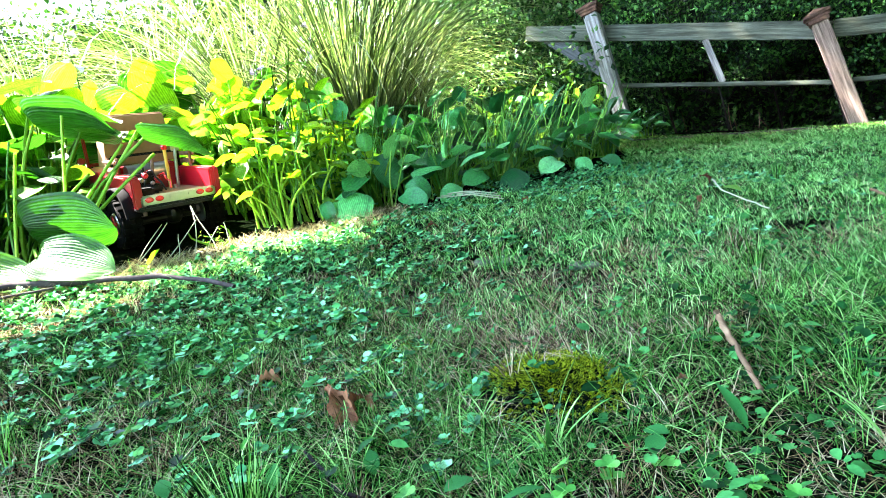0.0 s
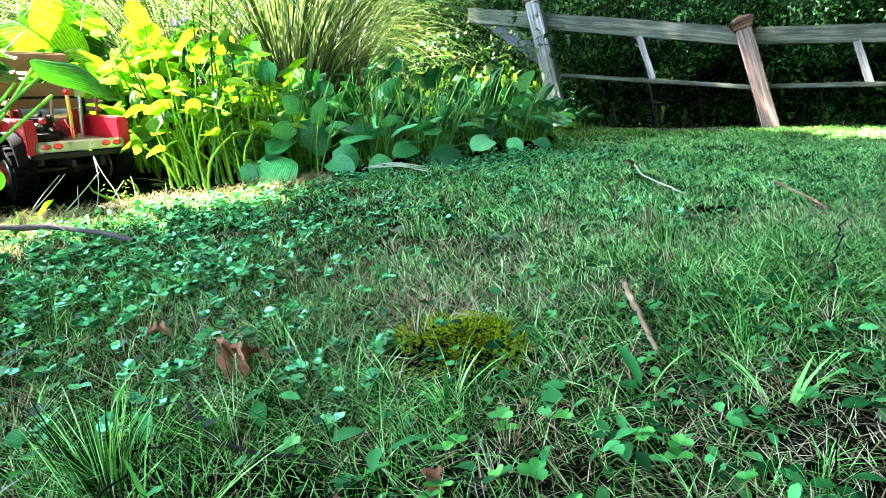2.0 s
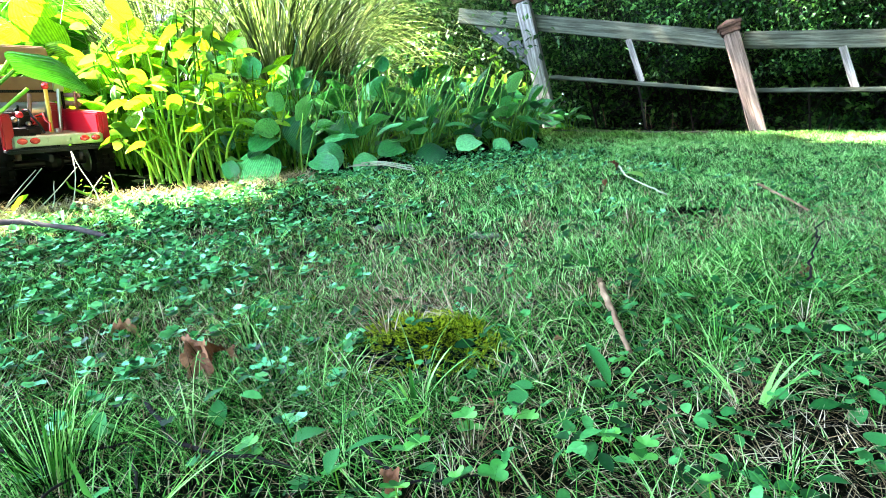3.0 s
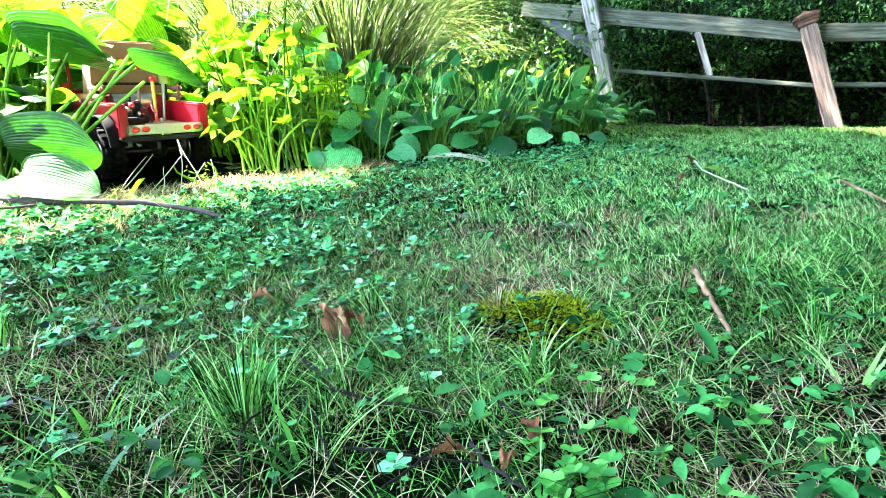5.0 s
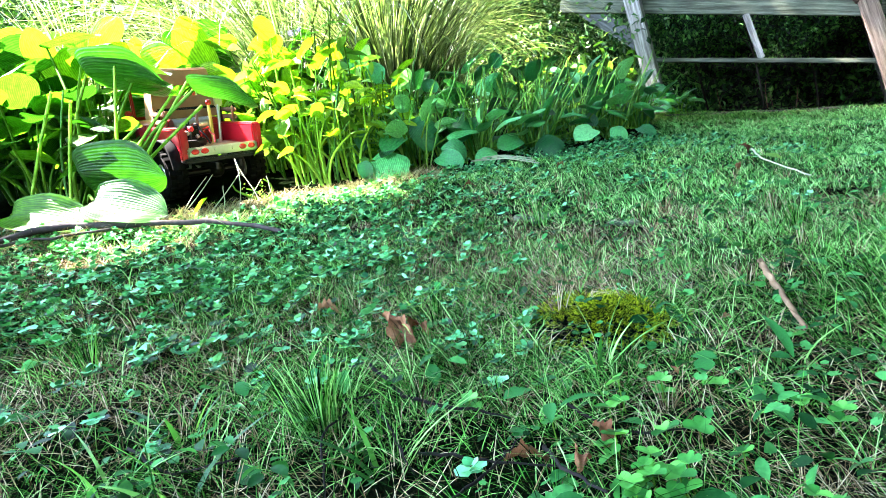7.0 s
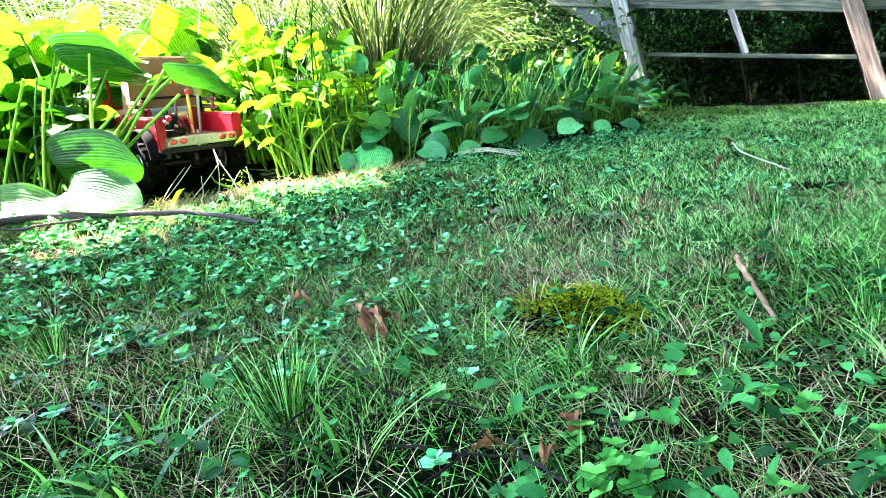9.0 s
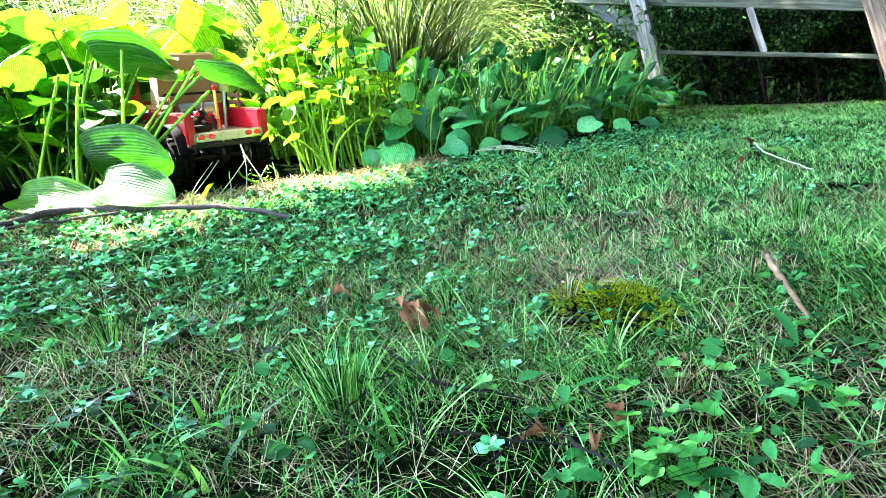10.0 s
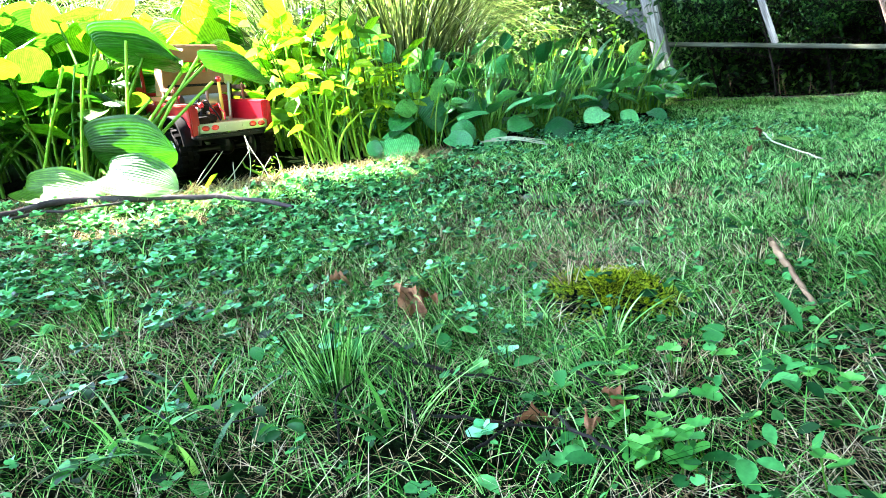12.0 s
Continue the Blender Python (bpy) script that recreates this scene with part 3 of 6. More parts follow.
def ivy_zone(x, y):
    w = step(0.42, -0.5, x - 0.3 * (y - 1.2)) * step(0.45, 0.9, y) * (y < bed_edge(x) - 0.13 * step(-1.0, -0.7, x) * step(0.15, -0.05, x))
    w = np.maximum(w, 0.5 * step(0.72, 0.9, patchy(1.7 * x + 1, 1.7 * y)) * step(1.2, 1.5, y) * (y < bed_edge(x)))
    w = np.maximum(w, 1.0 * np.exp(-((x - 0.75) / 0.4) ** 2 - ((y - 2.3) / 0.22) ** 2))
    return rng.uniform(0, 1, len(x)) < w * (0.3 + 0.7 * patchy(x + 3, y))


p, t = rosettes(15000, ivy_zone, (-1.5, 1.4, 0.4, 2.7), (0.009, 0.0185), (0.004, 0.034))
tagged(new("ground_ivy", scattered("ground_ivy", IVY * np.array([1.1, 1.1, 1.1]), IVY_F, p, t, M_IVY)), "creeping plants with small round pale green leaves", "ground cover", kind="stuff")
p, t = whorls(3000, lambda x, y: in_lawn(x, y), (-1.3, 2.6, 0.35, 2.6), (0.009, 0.018), (0.006, 0.03), 3)
tagged(new("lawn_weeds", scattered("lawn_weeds", IVY, IVY_F, p, t, M_WEED)), "small round-leaved weeds scattered through the lawn", "weeds", kind="stuff")

# low oval-leaved seedlings in thick groups
def seedling_zone(x, y):
    w = np.exp(-((x + 0.42) / 0.14) ** 2 - ((y - 0.52) / 0.09) ** 2) + 0.3 * np.exp(-((x - 0.3) / 0.16) ** 2 - ((y - 0.5) / 0.1) ** 2) + 0.5 * np.exp(-((x - 0.62) / 0.15) ** 2 - ((y - 0.72) / 0.12) ** 2) + 0.07
    return in_lawn(x, y) & (rng.uniform(0, 1, len(x)) < w)


ou = np.array([0, 0.2, 0.5, 0.8, 1.0])
ow = np.array([0.03, 0.2, 0.3, 0.22, 0.02])
OVAL = np.concatenate([np.stack([s * ow, ou, 0.1 - 0.25 * ou ** 2 + 0.3 * np.abs(s) * ow], -1) for s in (-1, 0, 1)])
OVAL_F = [np.array([[i + 5 * c, i + 5 + 5 * c, i + 6 + 5 * c, i + 1 + 5 * c] for c in (0, 1) for i in range(4)])]
p, t = whorls(1500, seedling_zone, (-1.0, 1.3, 0.33, 1.3), (0.012, 0.026), (0.008, 0.04), 4)
tagged(new("oval_seedlings", scattered("oval_seedlings", OVAL, OVAL_F, p, t, M_WEED)), "groups of low oval-leaved seedlings in the grass", "weeds", kind="stuff")

# broad weed leaves in the near grass
lu = np.array([0, 0.25, 0.55, 0.8, 1.0])
lw = np.array([0.04, 0.2, 0.24, 0.15, 0.0])
LANCE = np.concatenate([np.stack([-lw, lu, 0.1 - 0.3 * lu ** 2 + 0.25 * lw], -1), np.stack([0 * lw, lu, 0.1 - 0.3 * lu ** 2], -1), np.stack([lw, lu, 0.1 - 0.3 * lu ** 2 + 0.25 * lw], -1)])
LANCE_F = [np.array([[i, i + 5, i + 6, i + 1] for i in range(4)] + [[i + 5, i + 10, i + 11, i + 6] for i in range(4)])]
x, y = spread(900, -1.2, 1.7, 0.3, 1.7, in_lawn)
p = np.stack([x, y, gz(x, y) + 0.006], -1)
tagged(new("broad_weeds", scattered("broad_weeds", LANCE, LANCE_F, p, turns_of(len(x), rng.uniform(0.015, 0.04, len(x)), 0.35), M_WEED)),
       "broad pointed green weed leaves in the grass", "weeds", kind="stuff")


def weed_leaf(x, y, size, az, pitch, roll, h=0.02, wide=1.0):
    """One larger single leaf standing out of the grass."""
    ob = new("weed_leaf", WEED_MESH)
    ob.matrix_world = Matrix.Translation(on(x, y, h)) @ pose(0, 0, 0, 0, 0, az) @ pose(0, 0, 0, pitch, roll, 0) @ Matrix.Diagonal((size * wide * 0.6, size * 0.65, size * 0.65, 1))
    return tagged(ob, "single smooth green weed leaf standing in the grass", "leaf", "weed leaves")


WEED_MESH = scattered("weed_leaf", LANCE, LANCE_F, np.zeros((1, 3)), np.eye(3)[None], M_WEED)
WEED_LEAVES = [(0.36, 0.63, 0.085, 10, 65, 5, 0.02, 0.6), (0.04, 0.6, 0.05, -70, 15, 10, 0.02, 1.6), (-0.03, 0.65, 0.045, 5, 60, 0, 0.012, 1.4), (0.25, 0.6, 0.05, -30, 30, 10, 0.02, 1.5),
             (0.28, 0.63, 0.045, 40, 20, -10, 0.02, 1.4), (-0.24, 0.64, 0.04, 30, 50, 0, 0.015, 1.5), (-0.22, 0.64, 0.04, -40, 45, 0, 0.015, 1.5), (-0.42, 0.56, 0.05, 60, 20, 10, 0.02, 1.4)]
MORE_LEAVES = [(0.3, 0.92, 0.04, 20, 40, 0, 0.02, 1.6), (0.05, 0.55, 0.05, 30, 10, 0, 0.01, 1.2), (0.13, 0.56, 0.07, 100, 20, 0, 0.03, 0.7), (0.08, 0.56, 0.06, 170, 10, 0, 0.03, 0.8),
             (0.67, 0.75, 0.04, 80, 10, 0, 0.03, 1.8), (-0.16, 0.94, 0.045, -60, 10, 0, 0.03, 1.4), (0.55, 0.5, 0.04, -20, 20, 0, 0.02, 1.6)]
for args in WEED_LEAVES + MORE_LEAVES:
    weed_leaf(*args)

# clover: three round notched leaflets on a stem
ca = np.linspace(-2.5, 2.5, 11)
LEAFLET = np.concatenate([[[0, 0, 0]], np.stack([0.47 * np.sin(ca), 0.5 + 0.46 * np.cos(ca) - 0.12 * np.exp(-(ca / 0.3) ** 2), 0.2 * np.abs(np.sin(ca))], -1)])
LEAFLET_F = np.array([[0, i, i + 1] for i in range(1, 11)])


def clover(x, y, size, h):
    root = tagged(new("clover"), "bright green three-leaved clover sprig in the grass", "clover", "clovers")
    root.location = on(x, y)
    stem = new("stem", CLOVER_STEM)
    stem.parent = root
    stem.matrix_basis = Matrix.Diagonal((0.0009, 0.0009, h, 1))
    az, tip = rng.uniform(0, 360), rng.normal(0, 12, 2)
    for k in range(3):
        leaf = new("leaflet", CLOVER_LEAF)
        leaf.parent = root
        leaf.matrix_basis = pose(0, 0, h, tip[0], tip[1], az) @ pose(0, 0, 0, 0, 0, 120 * k) @ pose(0, 0, 0, 8, 0, 0) @ Matrix.Scale(size, 4)


CLOVER_LEAF = scattered("leaflet", LEAFLET, [LEAFLET_F], np.zeros((1, 3)), np.eye(3)[None], M_CLOVER)


def unit_stalk(name, bow, taper, sides=6, rings=6):
    """A stalk one unit high and one in radius, bowed sideways, to be stretched."""
    t, a = np.meshgrid(np.linspace(0, 1, rings), np.linspace(0, 2 * np.pi, sides, endpoint=False), indexing="ij")
    r = 1 - taper * t
    v = np.stack([r * np.cos(a), r * np.sin(a) + bow * np.sin(np.pi * t), t], -1).reshape(-1, 3)
    i = np.arange(rings * sides).reshape(rings, sides)
    j = np.roll(i, -1, 1)
    return mesh_from(name, v, [np.stack([i[:-1], j[:-1], j[1:], i[1:]], -1).reshape(-1, 4)], M_STALK)


CLOVER_STEM = unit_stalk("stem", 2.0, 0.3, 5, 4)
for cx, cy, n, r in [(0.136, 0.456, 7, 0.018), (0.161, 0.479, 5, 0.016), (0.104, 0.443, 4, 0.016), (0.103, 0.517, 4, 0.02), (0.221, 0.518, 3, 0.03), (0.328, 0.525, 4, 0.025), (0.220, 0.429, 2, 0.025), (0.283, 0.430, 1, 0.02), (0.009, 0.589, 2, 0.02), (0.148, 0.564, 3, 0.025), (0.230, 0.565, 3, 0.03)]:
    for k in range(n):
        clover(cx + rng.normal(0, r), cy + rng.normal(0, r * 0.7), rng.uniform(0.0115, 0.0165), rng.uniform(0.012, 0.036))

# moss cushion
r, a = 0.1 * np.sqrt(rng.uniform(0, 1, 34000)), rng.uniform(0, 2 * np.pi, 34000)
x, y = 0.198 + 1.12 * r * np.cos(a), 0.788 + 0.7 * r * np.sin(a)
rag = 1 + 0.14 * np.sin(5 * a + 1) + 0.1 * np.sin(11 * a)
x, y = 0.198 + (x - 0.198) * rag, 0.788 + (y - 0.788) * rag
clump = 0.008 * np.clip(0.4 + 0.5 * np.sin(430 * x + 90 * y) * np.sin(380 * y - 120 * x) + 0.3 * np.sin(170 * x) * np.sin(190 * y), 0.02, 1)
me = blades("moss_cushion", np.stack([x, y, gz(x, y) - 0.002 + 0.9 * clump * rng.uniform(0, 1, len(x))], -1), np.stack([np.cos(a), np.sin(a), 0 * a], -1), 0.0015 + 0.35 * clump * rng.uniform(0.4, 1.0, len(x)),
            rng.uniform(0.0008, 0.0017, len(x)), rng.uniform(0, 0.8, len(x)), rng.uniform(0, 1.6, len(x)), 2, M_MOSS)
spot = rng.uniform(0, 1, (1500, 2)) ** 0.5 * np.array([0.03, 6.283])
sx, sy = 0.03 + spot[:, 0] * np.cos(spot[:, 1] * 9), 0.98 + 0.5 * spot[:, 0] * np.sin(spot[:, 1] * 9)
extra = blades("moss_patch", np.stack([sx, sy, gz(sx, sy)], -1), np.stack([np.cos(9 * sx), np.sin(9 * sx), 0 * sx], -1), rng.uniform(0.004, 0.012, 1500), rng.uniform(0.0012, 0.0024, 1500), rng.uniform(0, 0.8, 1500), rng.uniform(0, 1.2, 1500), 2, M_MOSS)
tagged(new("moss_patch", extra), "small ragged patch of moss in the thin grass", "moss", kind="stuff")
tagged(new("moss_cushion", me), "yellow-green cushion of moss on a low hump", "moss", kind="stuff")


# ---- litter on the lawn ----
def lobed_leaf(seed, lobes=7):
    """A dry curled leaf with a wavy lobed rim."""
    g = np.random.default_rng(seed)
    u = np.linspace(0, 1, 21)
    w = 0.3 * np.clip(np.sin(np.pi * u ** 0.9), 0, 1) ** 0.9 * (0.72 + 0.42 * np.abs(np.cos(np.pi * u * lobes / 2 + g.uniform(0, 3))) ** 1.5 - 0.2)
    w[0], w[-1] = 0.015, 0.01
    c1 = g.uniform(0.1, 0.5)
    cols = []
    roll, sway = g.uniform(5, 9) * g.choice([-1, 1]), g.uniform(-0.25, 0.25)
    for s in (-1, -0.5, 0, 0.5, 1):
        r = roll * (0.4 + 0.8 * u)
        arc = s * w
        cols.append(np.stack([np.sin(r * arc) / r + sway * u * u + 0.02 * np.sin(11 * u + 5 * s), u * (1 - 0.1 * c1) + g.normal(0, 0.008, 21), (1 - np.cos(r * arc)) / r + c1 * np.sin(3 * u) * 0.5 + 0.06 * np.sin(9 * u + 4 * s) + g.normal(0, 0.016, 21)], -1))
    v = np.concatenate(cols)
    f = np.array([[21 * c + i, 21 * (c + 1) + i, 21 * (c + 1) + i + 1, 21 * c + i + 1] for c in range(4) for i in range(20)])
    return mesh_from("dry_leaf", v, [f], M_OAK)


DRY = [lobed_leaf(s) for s in (3, 5, 8, 11)]
for k, (x, y, size, az, rx, ry, h, text) in enumerate([(-0.075, 0.75, 0.12, 12, 30, 25, 0.022, "curled brown oak leaf lying on the grass"), (-0.055, 0.745, 0.1, -38, 30, -20, 0.02, "curled brown oak leaf lying on the grass"),
        (-0.16, 0.875, 0.08, 85, 8, 10, 0.024, "flat dry brown leaf lying in the weeds"), (-0.035, 0.79, 0.045, -20, 50, 0, 0.012, "pale dry leaf standing in the grass"), (0.062, 0.515, 0.07, 95, 10, 30, 0.014, "curled russet leaf under the clover"), (0.09, 0.503, 0.06, 140, 20, -20, 0.014, "curled russet leaf under the clover"), (0.12, 0.515, 0.06, 30, 25, 10, 0.016, "curled russet leaf under the clover"),
        (0.37, 0.76, 0.03, 60, 5, 0, 0.014, "small flat tan leaf on the grass"), (0.92, 1.68, 0.06, 150, 30, 0, 0.04, "pale tan leaf fragment on the lawn"), (1.06, 1.86, 0.07, 40, 50, 20, 0.06, "russet curled leaf on the lawn"),
        (0.16, 1.72, 0.07, 80, 5, 5, 0.02, "flat dry brown leaf on the lawn"), (0.9, 0.93, 0.08, 100, 5, 0, 0.02, "brown leaf lying in the grass"), (0.235, 0.63, 0.02, 0, 40, 0, 0.012, "crumpled pinkish leaf scrap in the grass"),
        (0.5, 2.0, 0.06, 20, 5, 0, 0.02, "flat dry brown leaf on the lawn")]):
    ob = new("dry_leaf", DRY[k % 4])
    ob.matrix_world = Matrix.Translation(on(x, y, 0.6 * h)) @ pose(0, 0, 0, rx, ry, az) @ Matrix.Diagonal((size * 0.66, size * 0.6, size * 0.75, 1))
    tagged(ob, text, "leaf", "dry leaves")


def stick(name, pts, r0, r1, mat, text, wob=0.004, category="stick", lift=0.01):
    """A bent stick through a few places (x, y, height over the ground)."""
    pts = np.array([[*on(x, y, h + lift)] for x, y, h in pts])
    u = np.linspace(0, len(pts) - 1, 14)
    path = np.stack([np.interp(u, np.arange(len(pts)), pts[:, k]) for k in range(3)], -1)
    path += rng.normal(0, wob, path.shape) * np.array([1, 1, 0.6])
    rad = np.linspace(r0, r1, 14) * rng.uniform(0.85, 1.15, 14)
    return tagged(new(name, tubes(name, [(path, rad)], mat, 7)), text, category)


stick("fallen_stick", [(0.482, 0.872, 0.034), (0.455, 0.79, 0.024), (0.425, 0.7, 0.012)], 0.005, 0.0032, M_TWIG, "broken bare stick with peeled pale bark in the grass", 0.0007)
stick("dark_twig", [(-0.105, 0.69, 0.01), (-0.06, 0.61, 0.008), (0.0, 0.59, 0.01), (0.04, 0.57, 0.01)], 0.0024, 0.0012, M_DARKTWIG, "thin black twig lying through the grass", 0.0014)
stick("dark_twig", [(-0.1, 0.62, 0.0), (-0.075, 0.55, 0.008), (-0.06, 0.5, 0.0)], 0.0014, 0.001, M_DARKTWIG, "thin black twig lying through the grass", 0.0012)
stick("dark_twig", [(0.06, 0.53, 0.0), (0.07, 0.46, 0.02), (0.09, 0.42, 0.03)], 0.002, 0.0012, M_DARKTWIG, "thin black twig lying through the grass", 0.0014)
stick("dark_branch", [(-1.25, 1.2, 0.03), (-1.05, 1.39, 0.03), (-0.885, 1.48, 0.03), (-0.655, 1.45, 0.03), (-0.513, 1.445, 0.03), (-0.334, 1.32, 0.02)], 0.011, 0.005, M_BRANCH, "long thin grey-brown branch along the bed edge", 0.003, "branch")
stick("dark_branch", [(-1.2, 1.14, 0.02), (-0.98, 1.4, 0.025), (-0.78, 1.43, 0.02)], 0.005, 0.003, M_BRANCH, "thin bent twig beside the branch", 0.006, "branch")
for k in range(3):
    stick("pale_twig", [(0.24 - 0.02 * k, 2.2 - 0.035 * k, 0.03), (0.32, 2.14 - 0.035 * k, 0.035), (0.42, 2.11 - 0.045 * k, 0.02)], 0.0024, 0.002, M_PALETWIG, "bleached straight twig at the edge of the bed", 0.0004, "twig")
stick("cut_flower_stalk", [(1.05, 1.82, 0.045), (0.99, 1.68, 0.04), (0.97, 1.56, 0.038), (0.97, 1.45, 0.03)], 0.0028, 0.0016, M_PALETWIG, "pale cut stalk with a seed pod lying on the lawn", 0.001, "stalk")
pod = new("seed_pod", scattered("seed_pod", LANCE, LANCE_F, np.zeros((1, 3)), np.eye(3)[None], M_PHLOX))
pod.parent = bpy.data.objects["cut_flower_stalk"]
pod.matrix_basis = Matrix.Translation(on(1.0, 1.7, 0.045)) @ pose(0, 0, 0, 0, 0, 195) @ Matrix.Scale(0.075, 4)
for pts in ([(-0.06, 0.53, 0.004), (0.0, 0.5, 0.012), (0.07, 0.49, 0.004)], [(-0.03, 0.46, 0.004), (0.02, 0.5, 0.01), (0.04, 0.54, 0.004)], [(-0.12, 0.6, 0.004), (-0.14, 0.54, 0.014), (-0.13, 0.47, 0.004)],
            [(-0.2, 0.62, 0.01), (-0.14, 0.6, 0.012), (-0.09, 0.63, 0.004)], [(0.1, 0.58, 0.01), (0.13, 0.53, 0.004), (0.19, 0.52, 0.01)], [(-0.33, 0.56, 0.01), (-0.28, 0.52, 0.004), (-0.2, 0.52, 0.01)]):
    stick("dark_twig", pts, 0.0016, 0.0009, M_DARKTWIG, "thin black twig lying through the grass", 0.0012)
stick("fallen_stick", [(1.33, 1.56, 0.02), (1.3, 1.44, 0.02), (1.255, 1.31, 0.015)], 0.004, 0.003, M_TWIG, "thin grey stick lying on the lawn", 0.0012)
stick("thin_twig", [(0.8, 0.83, 0.02), (0.84, 0.86, 0.06), (0.9, 0.9, 0.1)], 0.002, 0.0012, M_DARKTWIG, "thin dark twig standing in the grass", 0.003, "twig")


def stone(x, y, s, seed):
    g = np.random.default_rng(seed)
    bm = bmesh.new()
    bmesh.ops.create_icosphere(bm, subdivisions=3, radius=1.0)
    off = Vector(g.uniform(-9, 9, 3))
    for v in bm.verts:
        k = 1 + 0.35 * noise.noise(v.co * 1.3 + off) + 0.1 * noise.noise(v.co * 4 + off)
        v.co = Vector((v.co.x * s[0] * k, v.co.y * s[1] * k, max(-0.3, min(0.5, v.co.z)) * s[2] * k))
    ob = part("flat_stone", bm, M_STONE, smooth=True)
    ob.location = on(x, y, 0.001)
    ob.rotation_euler = (0.265, 0.177, 0)
    tagged(ob, "flat grey stone sunk in the lawn", "stone", "stones in the lawn")


stone(0.255, 1.395, (0.06, 0.035, 0.009), 1)
stone(0.42, 1.27, (0.035, 0.025, 0.007), 2)


# ---- the fence on the slope: plumb posts, racked rails ----
def along(s, z=0.0, off=0.0):
    q = FENCE_A + FENCE_D * s - FENCE_N * off
    return Vector((q[0], q[1], z))


def plank(bm, a, b, wide, thick):
    """A board from a to b, with worn edges; its height is upright."""
    d = (b - a)
    xax = d.normalized()
    yax = Vector((0, 0, 1)).cross(xax).normalized()
    zax = xax.cross(yax)
    m = Matrix((xax, yax, zax)).transposed().to_4x4()
    m.translation = (a + b) / 2
    box(bm, (0, 0, 0), (d.length, thick, wide), m, 0.004)
    return bm


def aligned(ob, a, b):
    """Moves the mesh into the board's own axes, so that the grain follows it."""
    d = (b - a).normalized()
    yax = Vector((0, 0, 1)).cross(d).normalized()
    m = Matrix((d, yax, d.cross(yax))).transposed().to_4x4()
    m.translation = (a + b) / 2
    ob.data.transform(m.inverted())
    ob.matrix_basis = m
    return ob


fence = tagged(new("fence"), "old weathered post-and-rail wooden fence on the slope", "fence")
fence.matrix_world = Matrix.Translation(along(0.0, 0.879))


def under_fence(ob, m):
    ob.parent = fence
    ob.matrix_basis = fence.matrix_world.inverted() @ m
    return ob


def fence_post(s, foot, cap, wide, text, mat, lean):
    turn = math.degrees(math.atan2(FENCE_D[1], FENCE_D[0]))
    bm = bmesh.new()
    box(bm, (0, 0, (cap - foot) / 2), (wide, wide, cap - foot), None, 0.007)
    bmesh.ops.subdivide_edges(bm, edges=[e for e in bm.edges if abs((e.verts[0].co - e.verts[1].co).z) > 0.3], cuts=10)
    for v in bm.verts:
        v.co += Vector((noise.noise(v.co * 9), noise.noise(v.co * 9 + Vector((5, 0, 0))), 0)) * 0.003
    post = under_fence(part("post", bm, mat, None, text), pose(*along(s, foot), 0, -lean, turn))
    h = cap - foot
    for k, (w, z, t) in enumerate(((1.2, 0.012, 0.024), (1.36, 0.034, 0.02), (1.56, 0.054, 0.02))):
        bm = box(bmesh.new(), (0, 0, h + z), (wide * w, wide * w, t), None, 0.002)
        part("cap_tier", bm, M_CAP, post, "dark stained wooden cap tier")
    bm = bmesh.new()
    bmesh.ops.create_cone(bm, cap_ends=True, segments=4, radius1=wide * 1.02, radius2=0.006, depth=0.035, matrix=Matrix.Translation((0, 0, h + 0.0815)) @ pose(0, 0, 0, 0, 0, 45))
    part("cap_top", bm, M_CAP, post, "low pyramid cap of dark stained wood")


fence_post(0.04, 0.78, 1.825, 0.112, "pale grey weathered square post", M_WOOD_V, 1.0)
fence_post(1.475, 0.34, 1.115, 0.1, "brown weathered square post with a stacked cap", M_WOOD_B, 4.4)
fence_post(2.76, -0.03, 0.80, 0.1, "grey weathered square post", M_WOOD_V, 10.0)


def rail(name, a, b, wide, thick, text, mat=M_WOOD_H):
    ob = part(name, plank(bmesh.new(), a, b, wide, thick), mat, None, text)
    aligned(ob, a, b)
    return under_fence(ob, ob.matrix_basis.copy())


RAIL_OFF = -0.075
rail("top_rail", along(-0.56, 1.94, RAIL_OFF), along(1.475, 1.05, RAIL_OFF), 0.122, 0.04, "grey-green weathered rail with a sawn free end")
rail("top_rail", along(1.485, 1.055, RAIL_OFF), along(2.75, 0.655, RAIL_OFF), 0.115, 0.04, "grey-green weathered rail")
rail("lower_rail", along(0.0, 1.25, RAIL_OFF), along(1.49, 0.68, RAIL_OFF), 0.03, 0.07, "thin weathered rail")
rail("lower_rail", along(1.5, 0.69, RAIL_OFF), along(2.7, 0.35, RAIL_OFF), 0.03, 0.07, "thin weathered rail")
for s, z0, z1 in ((0.775, 0.968, 1.31), (2.075, 0.535, 0.83)):
    bm = box(bmesh.new(), (0, 0, (z1 - z0) / 2), (0.045, 0.02, z1 - z0), None, 0.003)
    under_fence(part("slat", bm, M_WOOD_V, None, "short grey upright slat"), pose(*along(s, z0, RAIL_OFF + 0.01), 0, -6, math.degrees(math.atan2(FENCE_D[1], FENCE_D[0]))))
rail("diagonal_brace", along(-0.40, 1.85, RAIL_OFF - 0.04), along(0.0, 1.37, RAIL_OFF - 0.04), 0.115, 0.035, "grey diagonal bracing board", M_WOOD_G)
